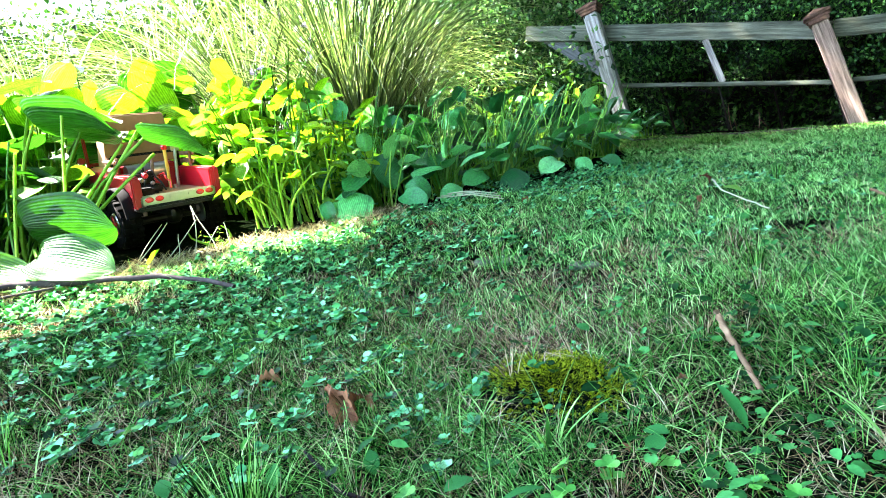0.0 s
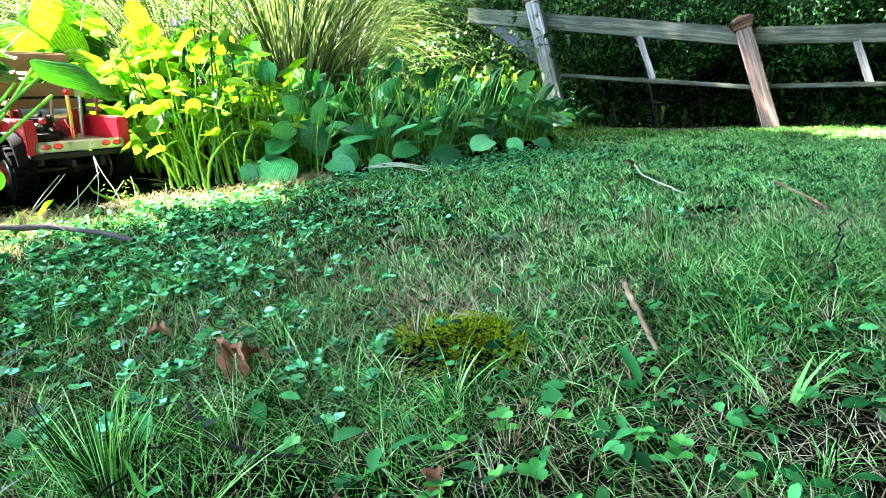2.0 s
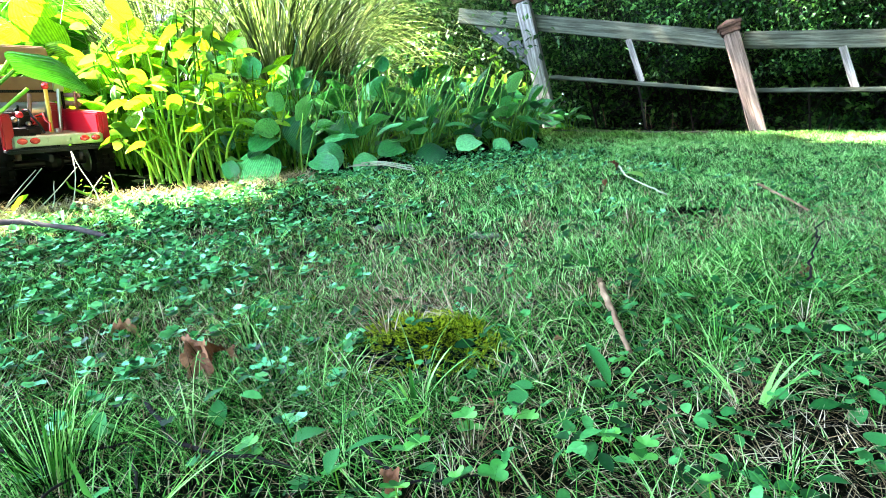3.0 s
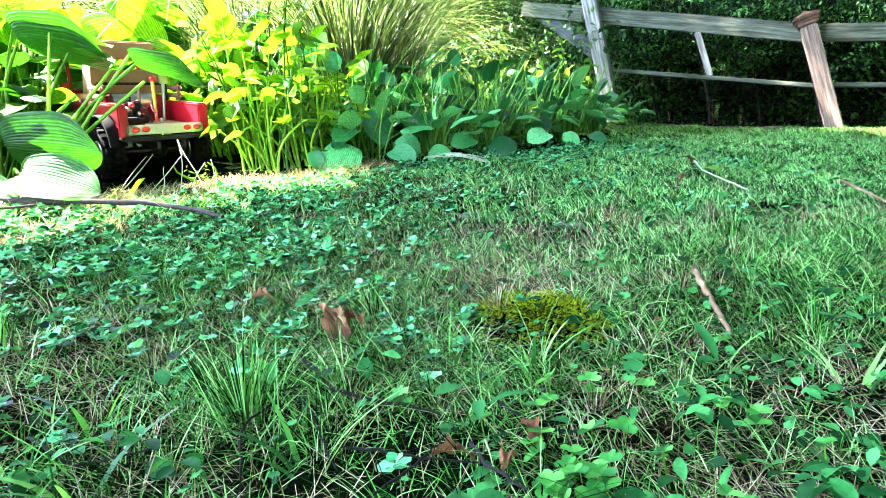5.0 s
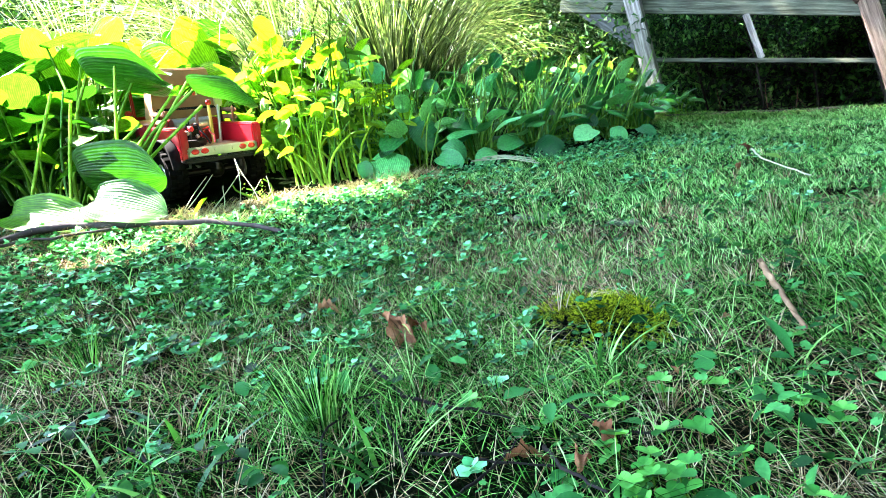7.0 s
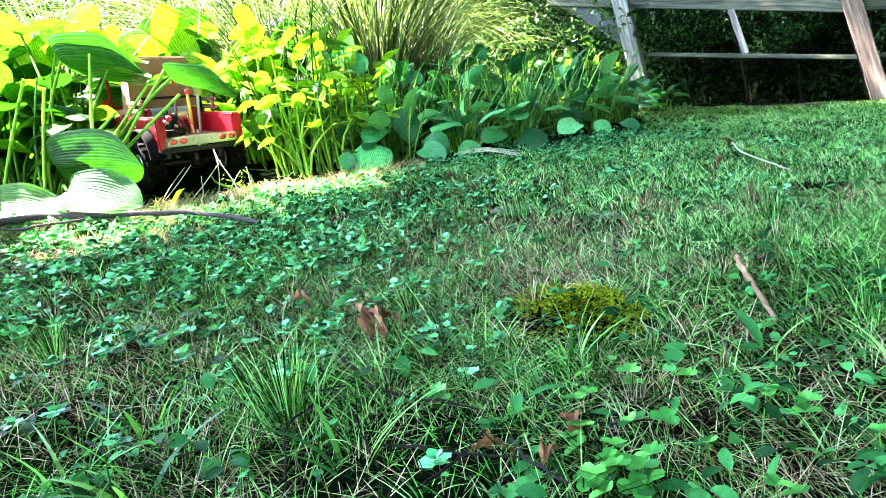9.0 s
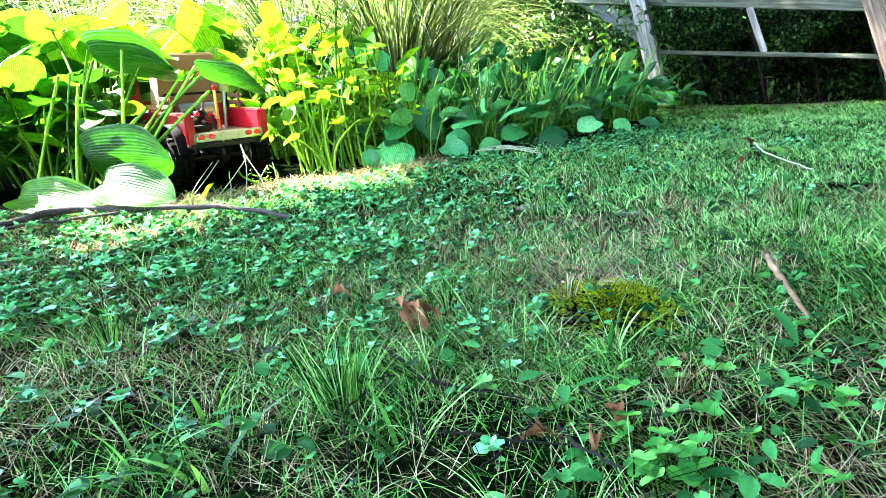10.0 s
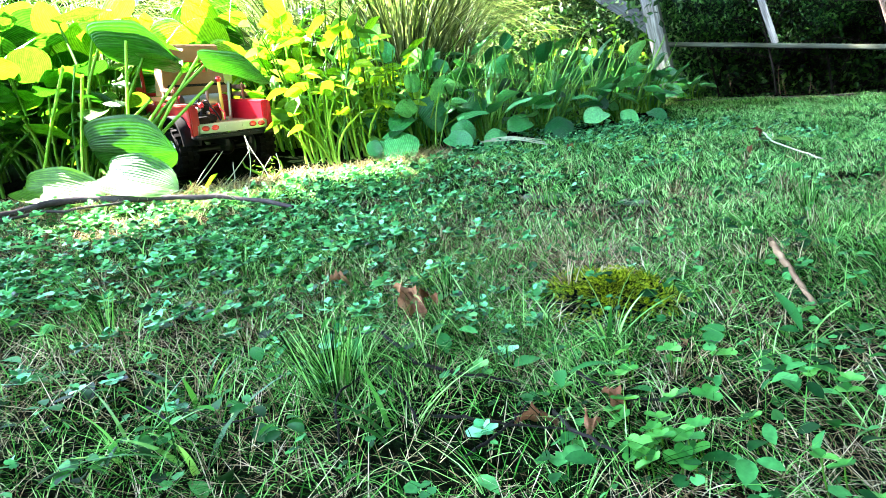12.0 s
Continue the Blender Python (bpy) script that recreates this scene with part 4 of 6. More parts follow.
# log edging between lawn and thicket
stick("edging_log", [(1.75, 4.0, 0.0), (2.1, 3.92, 0.0), (2.45, 3.72, 0.0), (2.8, 3.62, 0.0)], 0.016, 0.013, M_BRANCH, "half-buried weathered edging timber at the lawn's end", 0.004, "edging", 0.0)


# ---- hostas ----
def hosta_leaf(droop, cup, mat, name="leaf"):
    nu, nv = 15, 17
    u, v = np.meshgrid(np.linspace(0.01, 1, nu), np.linspace(-1, 1, nv), indexing="ij")
    # the rim runs from the stalk back round two lobes and forward to the pointed tip
    f = np.pi * u
    w = 0.43 * np.clip(np.sin(f), 0, 1) ** (0.55 + 0.95 * u ** 1.5) * (1.12 - 0.2 * u)
    mid = (1 - np.cos(f)) / 2
    rim = mid - 0.2 * np.sin(f) * np.exp(-((f / 0.9) ** 2))
    k = np.abs(v) ** 1.5
    x, y = v * w, mid * (1 - k) + rim * k
    z = -droop * mid ** 2 * 0.6 + cup * np.abs(v) ** 1.6 * w + 0.008 * np.cos(v * np.pi * 6) * np.sin(f) + 0.03 * np.sin(9 * mid + 2 * v) * np.abs(v) * (0.3 + mid) * np.sin(f)
    i = np.arange(nu * nv).reshape(nu, nv)
    f = np.stack([i[:-1, :-1], i[:-1, 1:], i[1:, 1:], i[1:, :-1]], -1).reshape(-1, 4)
    uv = np.stack([(v * 0.5 + 0.5), u], -1).reshape(-1, 2)
    return mesh_from(name, np.stack([x, y, z], -1).reshape(-1, 3), [f], mat, True, uv)


SHAPES = [(0.25, 0.25), (0.6, 0.1), (0.9, -0.25), (0.4, 0.5), (0.12, 0.22)]
LEAF_SUN = [hosta_leaf(d, c, M_HOSTA_SUN) for d, c in SHAPES]
LEAF_PALE = [hosta_leaf(d, c, M_HOSTA_PALE) for d, c in SHAPES]
LEAF_DARK = [hosta_leaf(d, c, M_HOSTA) for d, c in SHAPES]
STALK = unit_stalk("leaf_stalk", 5.0, 0.45)
STALK_PALE = unit_stalk("leaf_stalk", 5.0, 0.45)
STALK_PALE.materials[0] = M_STALK_PALE
STALK_BARE = unit_stalk("bare_stalk", 1.2, 0.2)
STALK_BARE.materials[0] = M_STALK_PALE
SCAPE = unit_stalk("flower_stalk", 4.0, 0.5)
SCAPE.materials[0] = M_SCAPE
UP = Vector((0.08, -0.13, 1.0)).normalized()


def put_stalk(root, a, b, r, name="leaf_stalk", mesh=None):
    """A stalk between two places of the plant's own space."""
    d = b - a
    ob = new(name, mesh or STALK)
    ob.parent = root
    ob.matrix_basis = Matrix.Translation(a) @ d.to_track_quat("Z", "Y").to_matrix().to_4x4() @ Matrix.Diagonal((r, r, d.length, 1))


def put_leaf(root, at, az, pitch, roll, size, mesh, slim=1.0):
    ob = new("leaf", mesh)
    ob.parent = root
    ob.matrix_basis = Matrix.Translation(at) @ pose(0, 0, 0, 0, 0, az) @ pose(0, 0, 0, pitch, roll, 0) @ Matrix.Diagonal((size * slim, size, size, 1))


def hosta(x, y, n, tall, reach, size, leaves, seed, text, scapes=0, r=0.005, stalk=None, rise=30, slim=1.0):
    g = np.random.default_rng(seed)
    root = tagged(new("hosta"), text, "hosta", "hostas in the bed")
    root.location = on(x, y, -0.01)
    for k in range(n):
        az = k * 137.5 + g.uniform(-25, 25)
        inner = (k / n)
        out = reach * (1.0 - 0.75 * inner) * g.uniform(0.8, 1.15)
        h = tall * (0.4 + 0.6 * inner) * g.uniform(0.85, 1.15)
        d = Vector((-math.sin(radians(az)), math.cos(radians(az)), 0))
        foot = d * g.uniform(0.01, 0.05)
        tip = d * out + UP * h
        put_stalk(root, foot, tip, r * g.uniform(0.8, 1.2), "leaf_stalk", stalk)
        put_leaf(root, tip - d * 0.01, az + g.uniform(-25, 25), g.uniform(-35, 25) + rise * inner, g.uniform(-25, 25), size * g.uniform(0.75, 1.2), leaves[int(g.integers(0, 4))], slim)
    for k in range(int(0.5 * scapes + 0.5)):
        az = g.uniform(0, 2 * math.pi)
        lean = Vector((g.uniform(-0.3, 0.85), g.uniform(-0.35, 0.25), 0))
        put_stalk(root, Vector((0.06 * math.cos(az), 0.06 * math.sin(az), 0)), Vector((0.1 * math.cos(az), 0.1 * math.sin(az), 0)) + (UP + lean) * max(tall, 0.3) * g.uniform(0.5, 1.25), g.uniform(0.0025, 0.005), "flower_stalk", SCAPE)
    return root


SUNNY = "large sunlit hosta with ribbed yellow-green leaves on tall stalks"
DARKER = "dark blue-green hosta with ribbed leaves in the shade"
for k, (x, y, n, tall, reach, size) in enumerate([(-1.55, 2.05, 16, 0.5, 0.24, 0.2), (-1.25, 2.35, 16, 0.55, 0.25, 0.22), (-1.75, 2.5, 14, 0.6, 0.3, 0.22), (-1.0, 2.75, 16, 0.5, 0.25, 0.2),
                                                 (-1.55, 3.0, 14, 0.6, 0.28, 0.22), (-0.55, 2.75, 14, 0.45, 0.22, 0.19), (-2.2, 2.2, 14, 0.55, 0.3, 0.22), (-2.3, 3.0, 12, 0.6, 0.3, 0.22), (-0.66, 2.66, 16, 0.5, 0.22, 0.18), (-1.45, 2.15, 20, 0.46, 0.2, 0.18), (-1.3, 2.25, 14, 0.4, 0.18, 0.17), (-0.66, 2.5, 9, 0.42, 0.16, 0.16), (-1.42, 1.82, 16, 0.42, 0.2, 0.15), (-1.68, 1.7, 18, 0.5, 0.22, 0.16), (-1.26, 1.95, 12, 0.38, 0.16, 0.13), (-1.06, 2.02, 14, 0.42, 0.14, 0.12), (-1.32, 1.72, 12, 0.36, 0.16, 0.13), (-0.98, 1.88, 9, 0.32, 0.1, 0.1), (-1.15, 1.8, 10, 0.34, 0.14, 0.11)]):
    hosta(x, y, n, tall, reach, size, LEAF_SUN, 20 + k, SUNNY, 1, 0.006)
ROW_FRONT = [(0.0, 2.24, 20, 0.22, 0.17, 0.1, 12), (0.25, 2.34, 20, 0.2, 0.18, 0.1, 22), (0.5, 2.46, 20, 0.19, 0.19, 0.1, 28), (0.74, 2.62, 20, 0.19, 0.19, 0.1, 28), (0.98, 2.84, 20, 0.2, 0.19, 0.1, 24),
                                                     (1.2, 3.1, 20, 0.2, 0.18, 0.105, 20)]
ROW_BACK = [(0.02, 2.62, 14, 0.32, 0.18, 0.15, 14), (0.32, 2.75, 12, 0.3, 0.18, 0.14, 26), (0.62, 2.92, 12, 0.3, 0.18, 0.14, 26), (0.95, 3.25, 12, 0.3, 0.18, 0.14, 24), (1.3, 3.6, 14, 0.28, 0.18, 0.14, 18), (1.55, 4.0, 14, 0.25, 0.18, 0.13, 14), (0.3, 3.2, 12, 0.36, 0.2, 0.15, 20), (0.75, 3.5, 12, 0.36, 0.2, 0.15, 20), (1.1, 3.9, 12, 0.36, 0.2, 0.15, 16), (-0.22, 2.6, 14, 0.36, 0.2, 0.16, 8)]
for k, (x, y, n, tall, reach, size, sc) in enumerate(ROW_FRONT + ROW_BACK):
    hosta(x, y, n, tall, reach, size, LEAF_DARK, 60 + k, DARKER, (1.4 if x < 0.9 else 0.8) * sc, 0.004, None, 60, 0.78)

def set_leaf(root, base, tip, face, wide, mesh, foot, r, broad=1.0):
    b = Vector(tip) - root.location
    a = (Vector(base) - root.location).lerp(b, 0.05)
    yax = (b - a).normalized()
    xax = yax.cross(Vector(face)).normalized()
    m = Matrix((xax, yax, xax.cross(yax))).transposed().to_4x4()
    m.translation = a
    size = (b - a).length
    ob = new("leaf", mesh)
    ob.parent = root
    ob.matrix_basis = m @ Matrix.Diagonal((size * wide * broad, size * broad, size * broad, 1))
    put_stalk(root, foot, a, r)


def set_leaves(root, leaves, meshes, ring, r, broad=1.0):
    """Leaves of one plant, each from its stalk's end to its tip, with the way its upper side faces, its breadth and its shape."""
    for k, (base, tip, face, wide, shape) in enumerate(leaves):
        set_leaf(root, base, tip, face, wide, meshes[shape], Vector((ring * math.cos(2.4 * k), ring * math.sin(2.4 * k), 0)), r, broad)


def rim_hosta(x, leaves):
    root = tagged(new("hosta"), "low dark green hosta whose ribbed leaves hang over the lawn", "hosta", "hostas in the bed")
    root.location = on(x, bed_edge(x) + 0.16, -0.01)
    set_leaves(root, leaves, LEAF_DARK, 0.04, 0.0045, 0.8)


front = tagged(new("hosta"), "sunlit hosta with big ribbed leaves drooping over the lawn edge", "hosta", "hostas in the bed")
front.location = on(-1.03, 1.84, -0.01)
set_leaves(front, [
    ((-0.994, 1.720, 0.782), (-0.693, 1.660, 0.707), (-0.35, 0.75, 0.55), 0.72, 4),
    ((-0.855, 1.520, 0.657), (-0.645, 1.460, 0.571), (0.1, -0.8, 0.6), 0.72, 4),
    ((-1.105, 1.560, 0.681), (-0.857, 1.500, 0.598), (0.0, -0.7, 0.7), 0.6, 4),
    ((-0.574, 1.660, 0.919), (-0.371, 1.600, 0.821), (0.25, 0.35, 0.9), 0.68, 4),
    ((-0.933, 1.800, 1.094), (-0.652, 1.740, 0.987), (0.2, 0.5, 0.85), 0.8, 4),
    ((-0.961, 1.840, 1.148), (-0.651, 1.770, 1.033), (0.2, 0.05, 1.0), 0.6, 4)], LEAF_SUN, 0.05, 0.0075)
set_leaves(front, [
    ((-0.779, 1.760, 1.017), (-0.640, 1.700, 0.961), (0.2, -0.2, 1.0), 0.6, 4),
    ((-1.086, 1.860, 1.002), (-0.907, 1.820, 0.909), (0.1, -0.15, 1.0), 0.45, 4)], LEAF_SUN, 0.05, 0.0075)
set_leaves(front, [
    ((-1.201, 2.100, 1.333), (-0.993, 2.100, 1.348), (0.0, -0.3, 0.9), 0.7, 4)], LEAF_SUN, 0.05, 0.0075)
# leaves standing against the light, the sun's glow put into the lime colour
set_leaves(front, [
    ((-0.758, 2.500, 1.257), (-0.819, 2.420, 1.471), (-0.6, 0.75, 0.3), 0.85, 3),
    ((-1.065, 2.450, 1.305), (-0.820, 2.360, 1.312), (-0.6, 0.75, 0.3), 0.70, 4),
    ((-0.862, 2.500, 1.221), (-0.685, 2.450, 1.239), (-0.6, 0.75, 0.3), 0.70, 4),
    ((-1.075, 2.200, 1.304), (-0.932, 2.150, 1.417), (-0.6, 0.75, 0.3), 0.60, 3),
    ((-1.049, 2.200, 1.242), (-0.934, 2.150, 1.315), (-0.6, 0.75, 0.3), 0.70, 4),
    ((-1.239, 2.200, 1.267), (-1.247, 2.100, 1.429), (-0.6, 0.75, 0.3), 0.70, 3),
    ((-1.156, 2.200, 1.228), (-1.142, 2.100, 1.327), (-0.6, 0.75, 0.3), 0.90, 4),
    ((-1.009, 2.400, 1.316), (-1.004, 2.400, 1.434), (-0.6, 0.75, 0.3), 0.70, 4)], LEAF_PALE, 0.05, 0.006)
# stalks cut off below the leaf
BARE = [((-0.803, 1.750, 0.804), (-0.573, 1.700, 0.973)),
        ((-0.799, 1.770, 0.813), (-0.573, 1.720, 0.885)),
        ((-0.844, 1.800, 0.851), (-0.678, 1.780, 0.955)),
        ((-0.889, 1.800, 0.880), (-0.775, 1.740, 0.884)),
        ((-0.988, 1.720, 0.865), (-0.934, 1.700, 0.989)),
        ((-0.854, 1.750, 0.897), (-0.798, 1.730, 1.065)),
        ((-1.052, 1.700, 0.911), (-0.970, 1.680, 1.018))]
for a, b in BARE:
    a, b = Vector(a), Vector(b)
    down = (a - b).normalized() * 0.01 + Vector((0, 0, -0.004))
    while a.z > float(gz(a.x, a.y)):
        a = a + down
    put_stalk(front, a - front.location, b - front.location, 0.0055, "bare_stalk", STALK_BARE)
rim_hosta(-0.066, [
    ((-0.186, 2.044, 0.658), (-0.172, 1.997, 0.594), (0.0, -0.8, 0.4), 1.00, 2),
    ((-0.179, 2.374, 1.043), (-0.148, 2.377, 1.119), (0.3, -0.8, 0.3), 1.20, 3),
    ((-0.168, 2.185, 0.803), (-0.223, 2.092, 0.722), (-0.2, -0.8, 0.5), 1.00, 2),
    ((-0.099, 2.463, 1.022), (-0.049, 2.468, 1.139), (0.3, -0.8, 0.3), 1.00, 3),
    ((-0.062, 2.090, 0.668), (-0.141, 1.951, 0.570), (0.1, -0.8, 0.5), 1.20, 2),
    ((-0.025, 2.137, 0.726), (-0.117, 2.046, 0.701), (0.0, -0.7, 0.6), 1.10, 1)])
rim_hosta(0.121, [
    ((0.001, 2.554, 1.051), (0.068, 2.464, 1.034), (0.0, -0.7, 0.6), 1.20, 0),
    ((0.041, 2.230, 0.803), (0.091, 2.135, 0.670), (0.2, -0.8, 0.4), 1.00, 2),
    ((0.083, 2.088, 0.614), (0.167, 1.996, 0.569), (0.0, -0.7, 0.6), 1.00, 1),
    ((0.126, 2.460, 0.927), (0.150, 2.462, 1.003), (0.2, -0.9, 0.2), 1.40, 3),
    ((0.129, 2.134, 0.665), (0.183, 2.086, 0.580), (0.2, -0.9, 0.2), 1.20, 2),
    ((0.252, 2.273, 0.759), (0.159, 2.181, 0.695), (0.0, -0.8, 0.5), 1.00, 2)])
rim_hosta(0.417, [
    ((0.297, 2.222, 0.609), (0.233, 2.130, 0.562), (0.0, -0.9, 0.3), 1.00, 2),
    ((0.424, 2.268, 0.620), (0.316, 2.196, 0.623), (0.0, -0.8, 0.5), 1.00, 1),
    ((0.440, 2.643, 1.012), (0.500, 2.645, 1.090), (0.4, -0.8, 0.3), 1.00, 3),
    ((0.547, 2.451, 0.720), (0.634, 2.406, 0.711), (0.0, -0.6, 0.7), 0.90, 0),
    ((0.564, 2.267, 0.598), (0.469, 2.174, 0.537), (0.1, -0.8, 0.5), 1.10, 2),
    ((0.744, 2.356, 0.597), (0.638, 2.266, 0.589), (0.0, -0.8, 0.6), 1.00, 1)])
rim_hosta(0.881, [
    ((0.761, 2.540, 0.684), (0.799, 2.448, 0.634), (0.0, -0.7, 0.6), 0.90, 1),
    ((0.830, 2.726, 0.856), (0.818, 2.730, 0.942), (0.3, -0.8, 0.3), 1.00, 3),
    ((0.865, 2.446, 0.597), (0.854, 2.353, 0.520), (0.0, -0.8, 0.5), 0.90, 2),
    ((0.991, 2.535, 0.574), (1.034, 2.444, 0.529), (0.0, -0.6, 0.8), 1.00, 1)])


# ---- leafy flowering stems beside the truck ----
def stem_plant(x, y, n, tall, radius, text, seed):
    g = np.random.default_rng(seed)
    root = tagged(new("stem_plant"), text, "plant", "leafy stem plants")
    root.location = on(x, y, -0.01)
    places, turns = [], []
    for k in range(n):
        a, r = g.uniform(0, 6.28), radius * math.sqrt(g.uniform())
        foot = np.array([r * math.cos(a), r * math.sin(a), 0])
        lean = np.array([0.25 * math.cos(a) + 0.08, 0.25 * math.sin(a) - 0.1, 1]) * tall * g.uniform(0.6, 1.1)
        u = np.linspace(0, 1, 5)[:, None]
        path = foot + lean * u + np.array([0.03, 0.02, 0]) * np.sin(3 * u + k)
        ob = new("stem", tubes("stem", [(path, np.linspace(0.005, 0.0022, 5))], M_STALK, 5))
        ob.parent = root
        m = int(g.integers(7, 11))
        for j in range(m):
            f = 0.25 + 0.75 * j / m
            places.append(foot + lean * f)
            turns.append((j * 2.4 + k, g.uniform(0.18, 0.3) * min(tall, 0.45) * (1.2 - 0.5 * f), g.uniform(-0.3, 0.9)))
    places, t = np.array(places), np.array(turns)
    me = scattered("foliage", LANCE * np.array([0.75, 1, 1]), LANCE_F, places, turns_of(len(t), t[:, 1], 0.5, t[:, 0]), M_PHLOX)
    ob = new("foliage", me)
    ob.parent = root
    ob["kind"] = "stuff"


PALE = "upright hosta with long pale stalks and lime-green leaves"
LOOSE = [(-0.52, 2.5, 14, 0.5, 0.2, 0.12), (-0.1, 2.42, 12, 0.4, 0.2, 0.1), (-0.28, 2.68, 14, 0.5, 0.22, 0.13), (-0.4, 2.08, 8, 0.36, 0.16, 0.085), (-0.33, 2.04, 7, 0.3, 0.16, 0.075), (-0.25, 2.12, 9, 0.38, 0.16, 0.09),
         (-0.17, 2.19, 8, 0.34, 0.16, 0.08), (-0.36, 2.22, 10, 0.44, 0.18, 0.1), (-0.22, 2.32, 9, 0.45, 0.16, 0.1), (-0.46, 2.34, 10, 0.5, 0.18, 0.11), (-0.6, 2.42, 8, 0.5, 0.16, 0.11)]
for k, (x, y, n, tall, reach, size) in enumerate(LOOSE):
    hosta(x, y, n, tall, reach, size, LEAF_PALE, 301 + k, PALE, 2, 0.0055, STALK_PALE, 40, 0.72)
stem_plant(-0.12, 2.2, 12, 0.34, 0.1, "clump of pale upright stems with narrow yellow-green leaves", 6)
stem_plant(-0.36, 2.3, 14, 0.52, 0.15, "clump of pale upright stems with narrow yellow-green leaves", 7)
stem_plant(1.45, 4.3, 16, 0.5, 0.2, "weedy stems with narrow light green leaves by the post", 8)
stem_plant(1.15, 4.35, 16, 0.55, 0.25, "weedy stems with narrow light green leaves by the post", 9)
stem_plant(-0.52, 1.84, 3, 0.07, 0.025, "small leafy seedling at the bed's edge", 10)


# ---- strap-leaved perennials among the shaded hostas ----
def strap_clump(x, y, n, tall, seed):
    g = np.random.default_rng(seed)
    root = tagged(new("strap_leaf_clump"), "clump of upright narrow green strap leaves among hostas", "perennial", "strap-leaved clumps")
    root.location = on(x, y, -0.01)
    a, r = g.uniform(0, 6.28, n), 0.07 * np.sqrt(g.uniform(0, 1, n))
    me = blades("strap_leaves", np.stack([r * np.cos(a), r * np.sin(a), 0 * a], -1), np.stack([np.cos(a) + 0.25, np.sin(a), 0 * a], -1), g.uniform(0.55, 1.1, n) * tall, g.uniform(0.007, 0.016, n), g.uniform(0.0, 0.6, n), g.uniform(0.0, 0.45, n), 7, M_STRAP)
    ob = new("strap_leaves", me)
    ob.parent = root
    ob["kind"] = "stuff"


for k, (x, y, n, tall) in enumerate([(0.1, 2.42, 26, 0.42), (0.3, 2.55, 30, 0.38), (0.5, 2.66, 34, 0.36), (0.66, 2.78, 22, 0.3), (0.84, 2.9, 20, 0.28), (1.0, 3.1, 18, 0.28), (1.2, 3.4, 16, 0.28), (0.2, 2.85, 30, 0.42), (0.6, 3.1, 30, 0.4), (-0.05, 2.5, 22, 0.45)]):
    strap_clump(x, y, n, tall, 500 + k)


# ---- tall ornamental grasses ----
def tall_grass(x, y, n, tall, way, text, seed):
    """A clump of blades that rise steeply and bend over in an arc; way is the side to which most of them fall."""
    g = np.random.default_rng(seed)
    k = 11
    a, r = g.uniform(0, 6.28, n), 0.09 * np.sqrt(g.uniform(0, 1, n))
    bx, by = x + r * np.cos(a), y + r * np.sin(a)
    fall = np.stack([np.cos(a) + way[0], np.sin(a) + way[1], 0 * a], -1)
    fall /= np.linalg.norm(fall, axis=1, keepdims=True)
    side = np.stack([-fall[:, 1], fall[:, 0], 0 * a], -1)
    length, wide = g.uniform(0.35, 1.0, n) ** 0.5 * tall, g.uniform(0.004, 0.011, n)
    u = np.linspace(0, 1, k + 1)[None]
    th = g.uniform(0.02, 0.4, n)[:, None] + np.where(g.uniform(0, 1, n) < 0.2, g.uniform(0.3, 1.0, n), g.uniform(1.5, 2.7, n))[:, None] * u ** g.uniform(0.9, 1.6, n)[:, None]
    step_len = (length / k)[:, None, None]
    d = (np.sin(th)[..., None] * fall[:, None] + np.cos(th)[..., None] * np.array([0, 0, 1.0])) * step_len
    path = np.stack([bx, by, gz(bx, by) - 0.01], -1)[:, None] + np.concatenate([np.zeros((n, 1, 3)), np.cumsum(d[:, :-1], 1)], 1)
    half = wide[:, None, None] * (1 - 0.9 * u[..., None] ** 2) * 0.5
    v = np.stack([path - side[:, None] * half, path + side[:, None] * half], 2).reshape(-1, 3)
    first = (np.arange(n) * 2 * (k + 1))[:, None]
    q = [np.stack([first + 2 * i, first + 2 * i + 1, first + 2 * i + 3, first + 2 * i + 2], -1).reshape(-1, 4) for i in range(k)]
    return tagged(new("tall_grass", mesh_from("tall_grass", v, q, M_MISC)), text, "ornamental grass", "tall grasses")


FOUNTAINS = [(-0.02, 3.2, 700, 1.75, (0.5, -0.1)), (-0.6, 3.15, 500, 1.7, (-0.8, 0.15)), (0.2, 3.75, 600, 1.9, (0.6, 0.0)), (-0.4, 3.9, 600, 2.0, (0.0, 0.0)), (-1.2, 3.6, 450, 1.7, (-0.4, 0.1)), (-1.9, 3.6, 220, 1.6, (-0.3, 0.1)), (-2.7, 3.7, 180, 1.6, (0.1, 0.0))]
for k, (x, y, n, tall, way) in enumerate(FOUNTAINS):
    tall_grass(x, y, n, tall, way, "fountain of long arching ornamental grass blades, the palest sunlit", 30 + k)


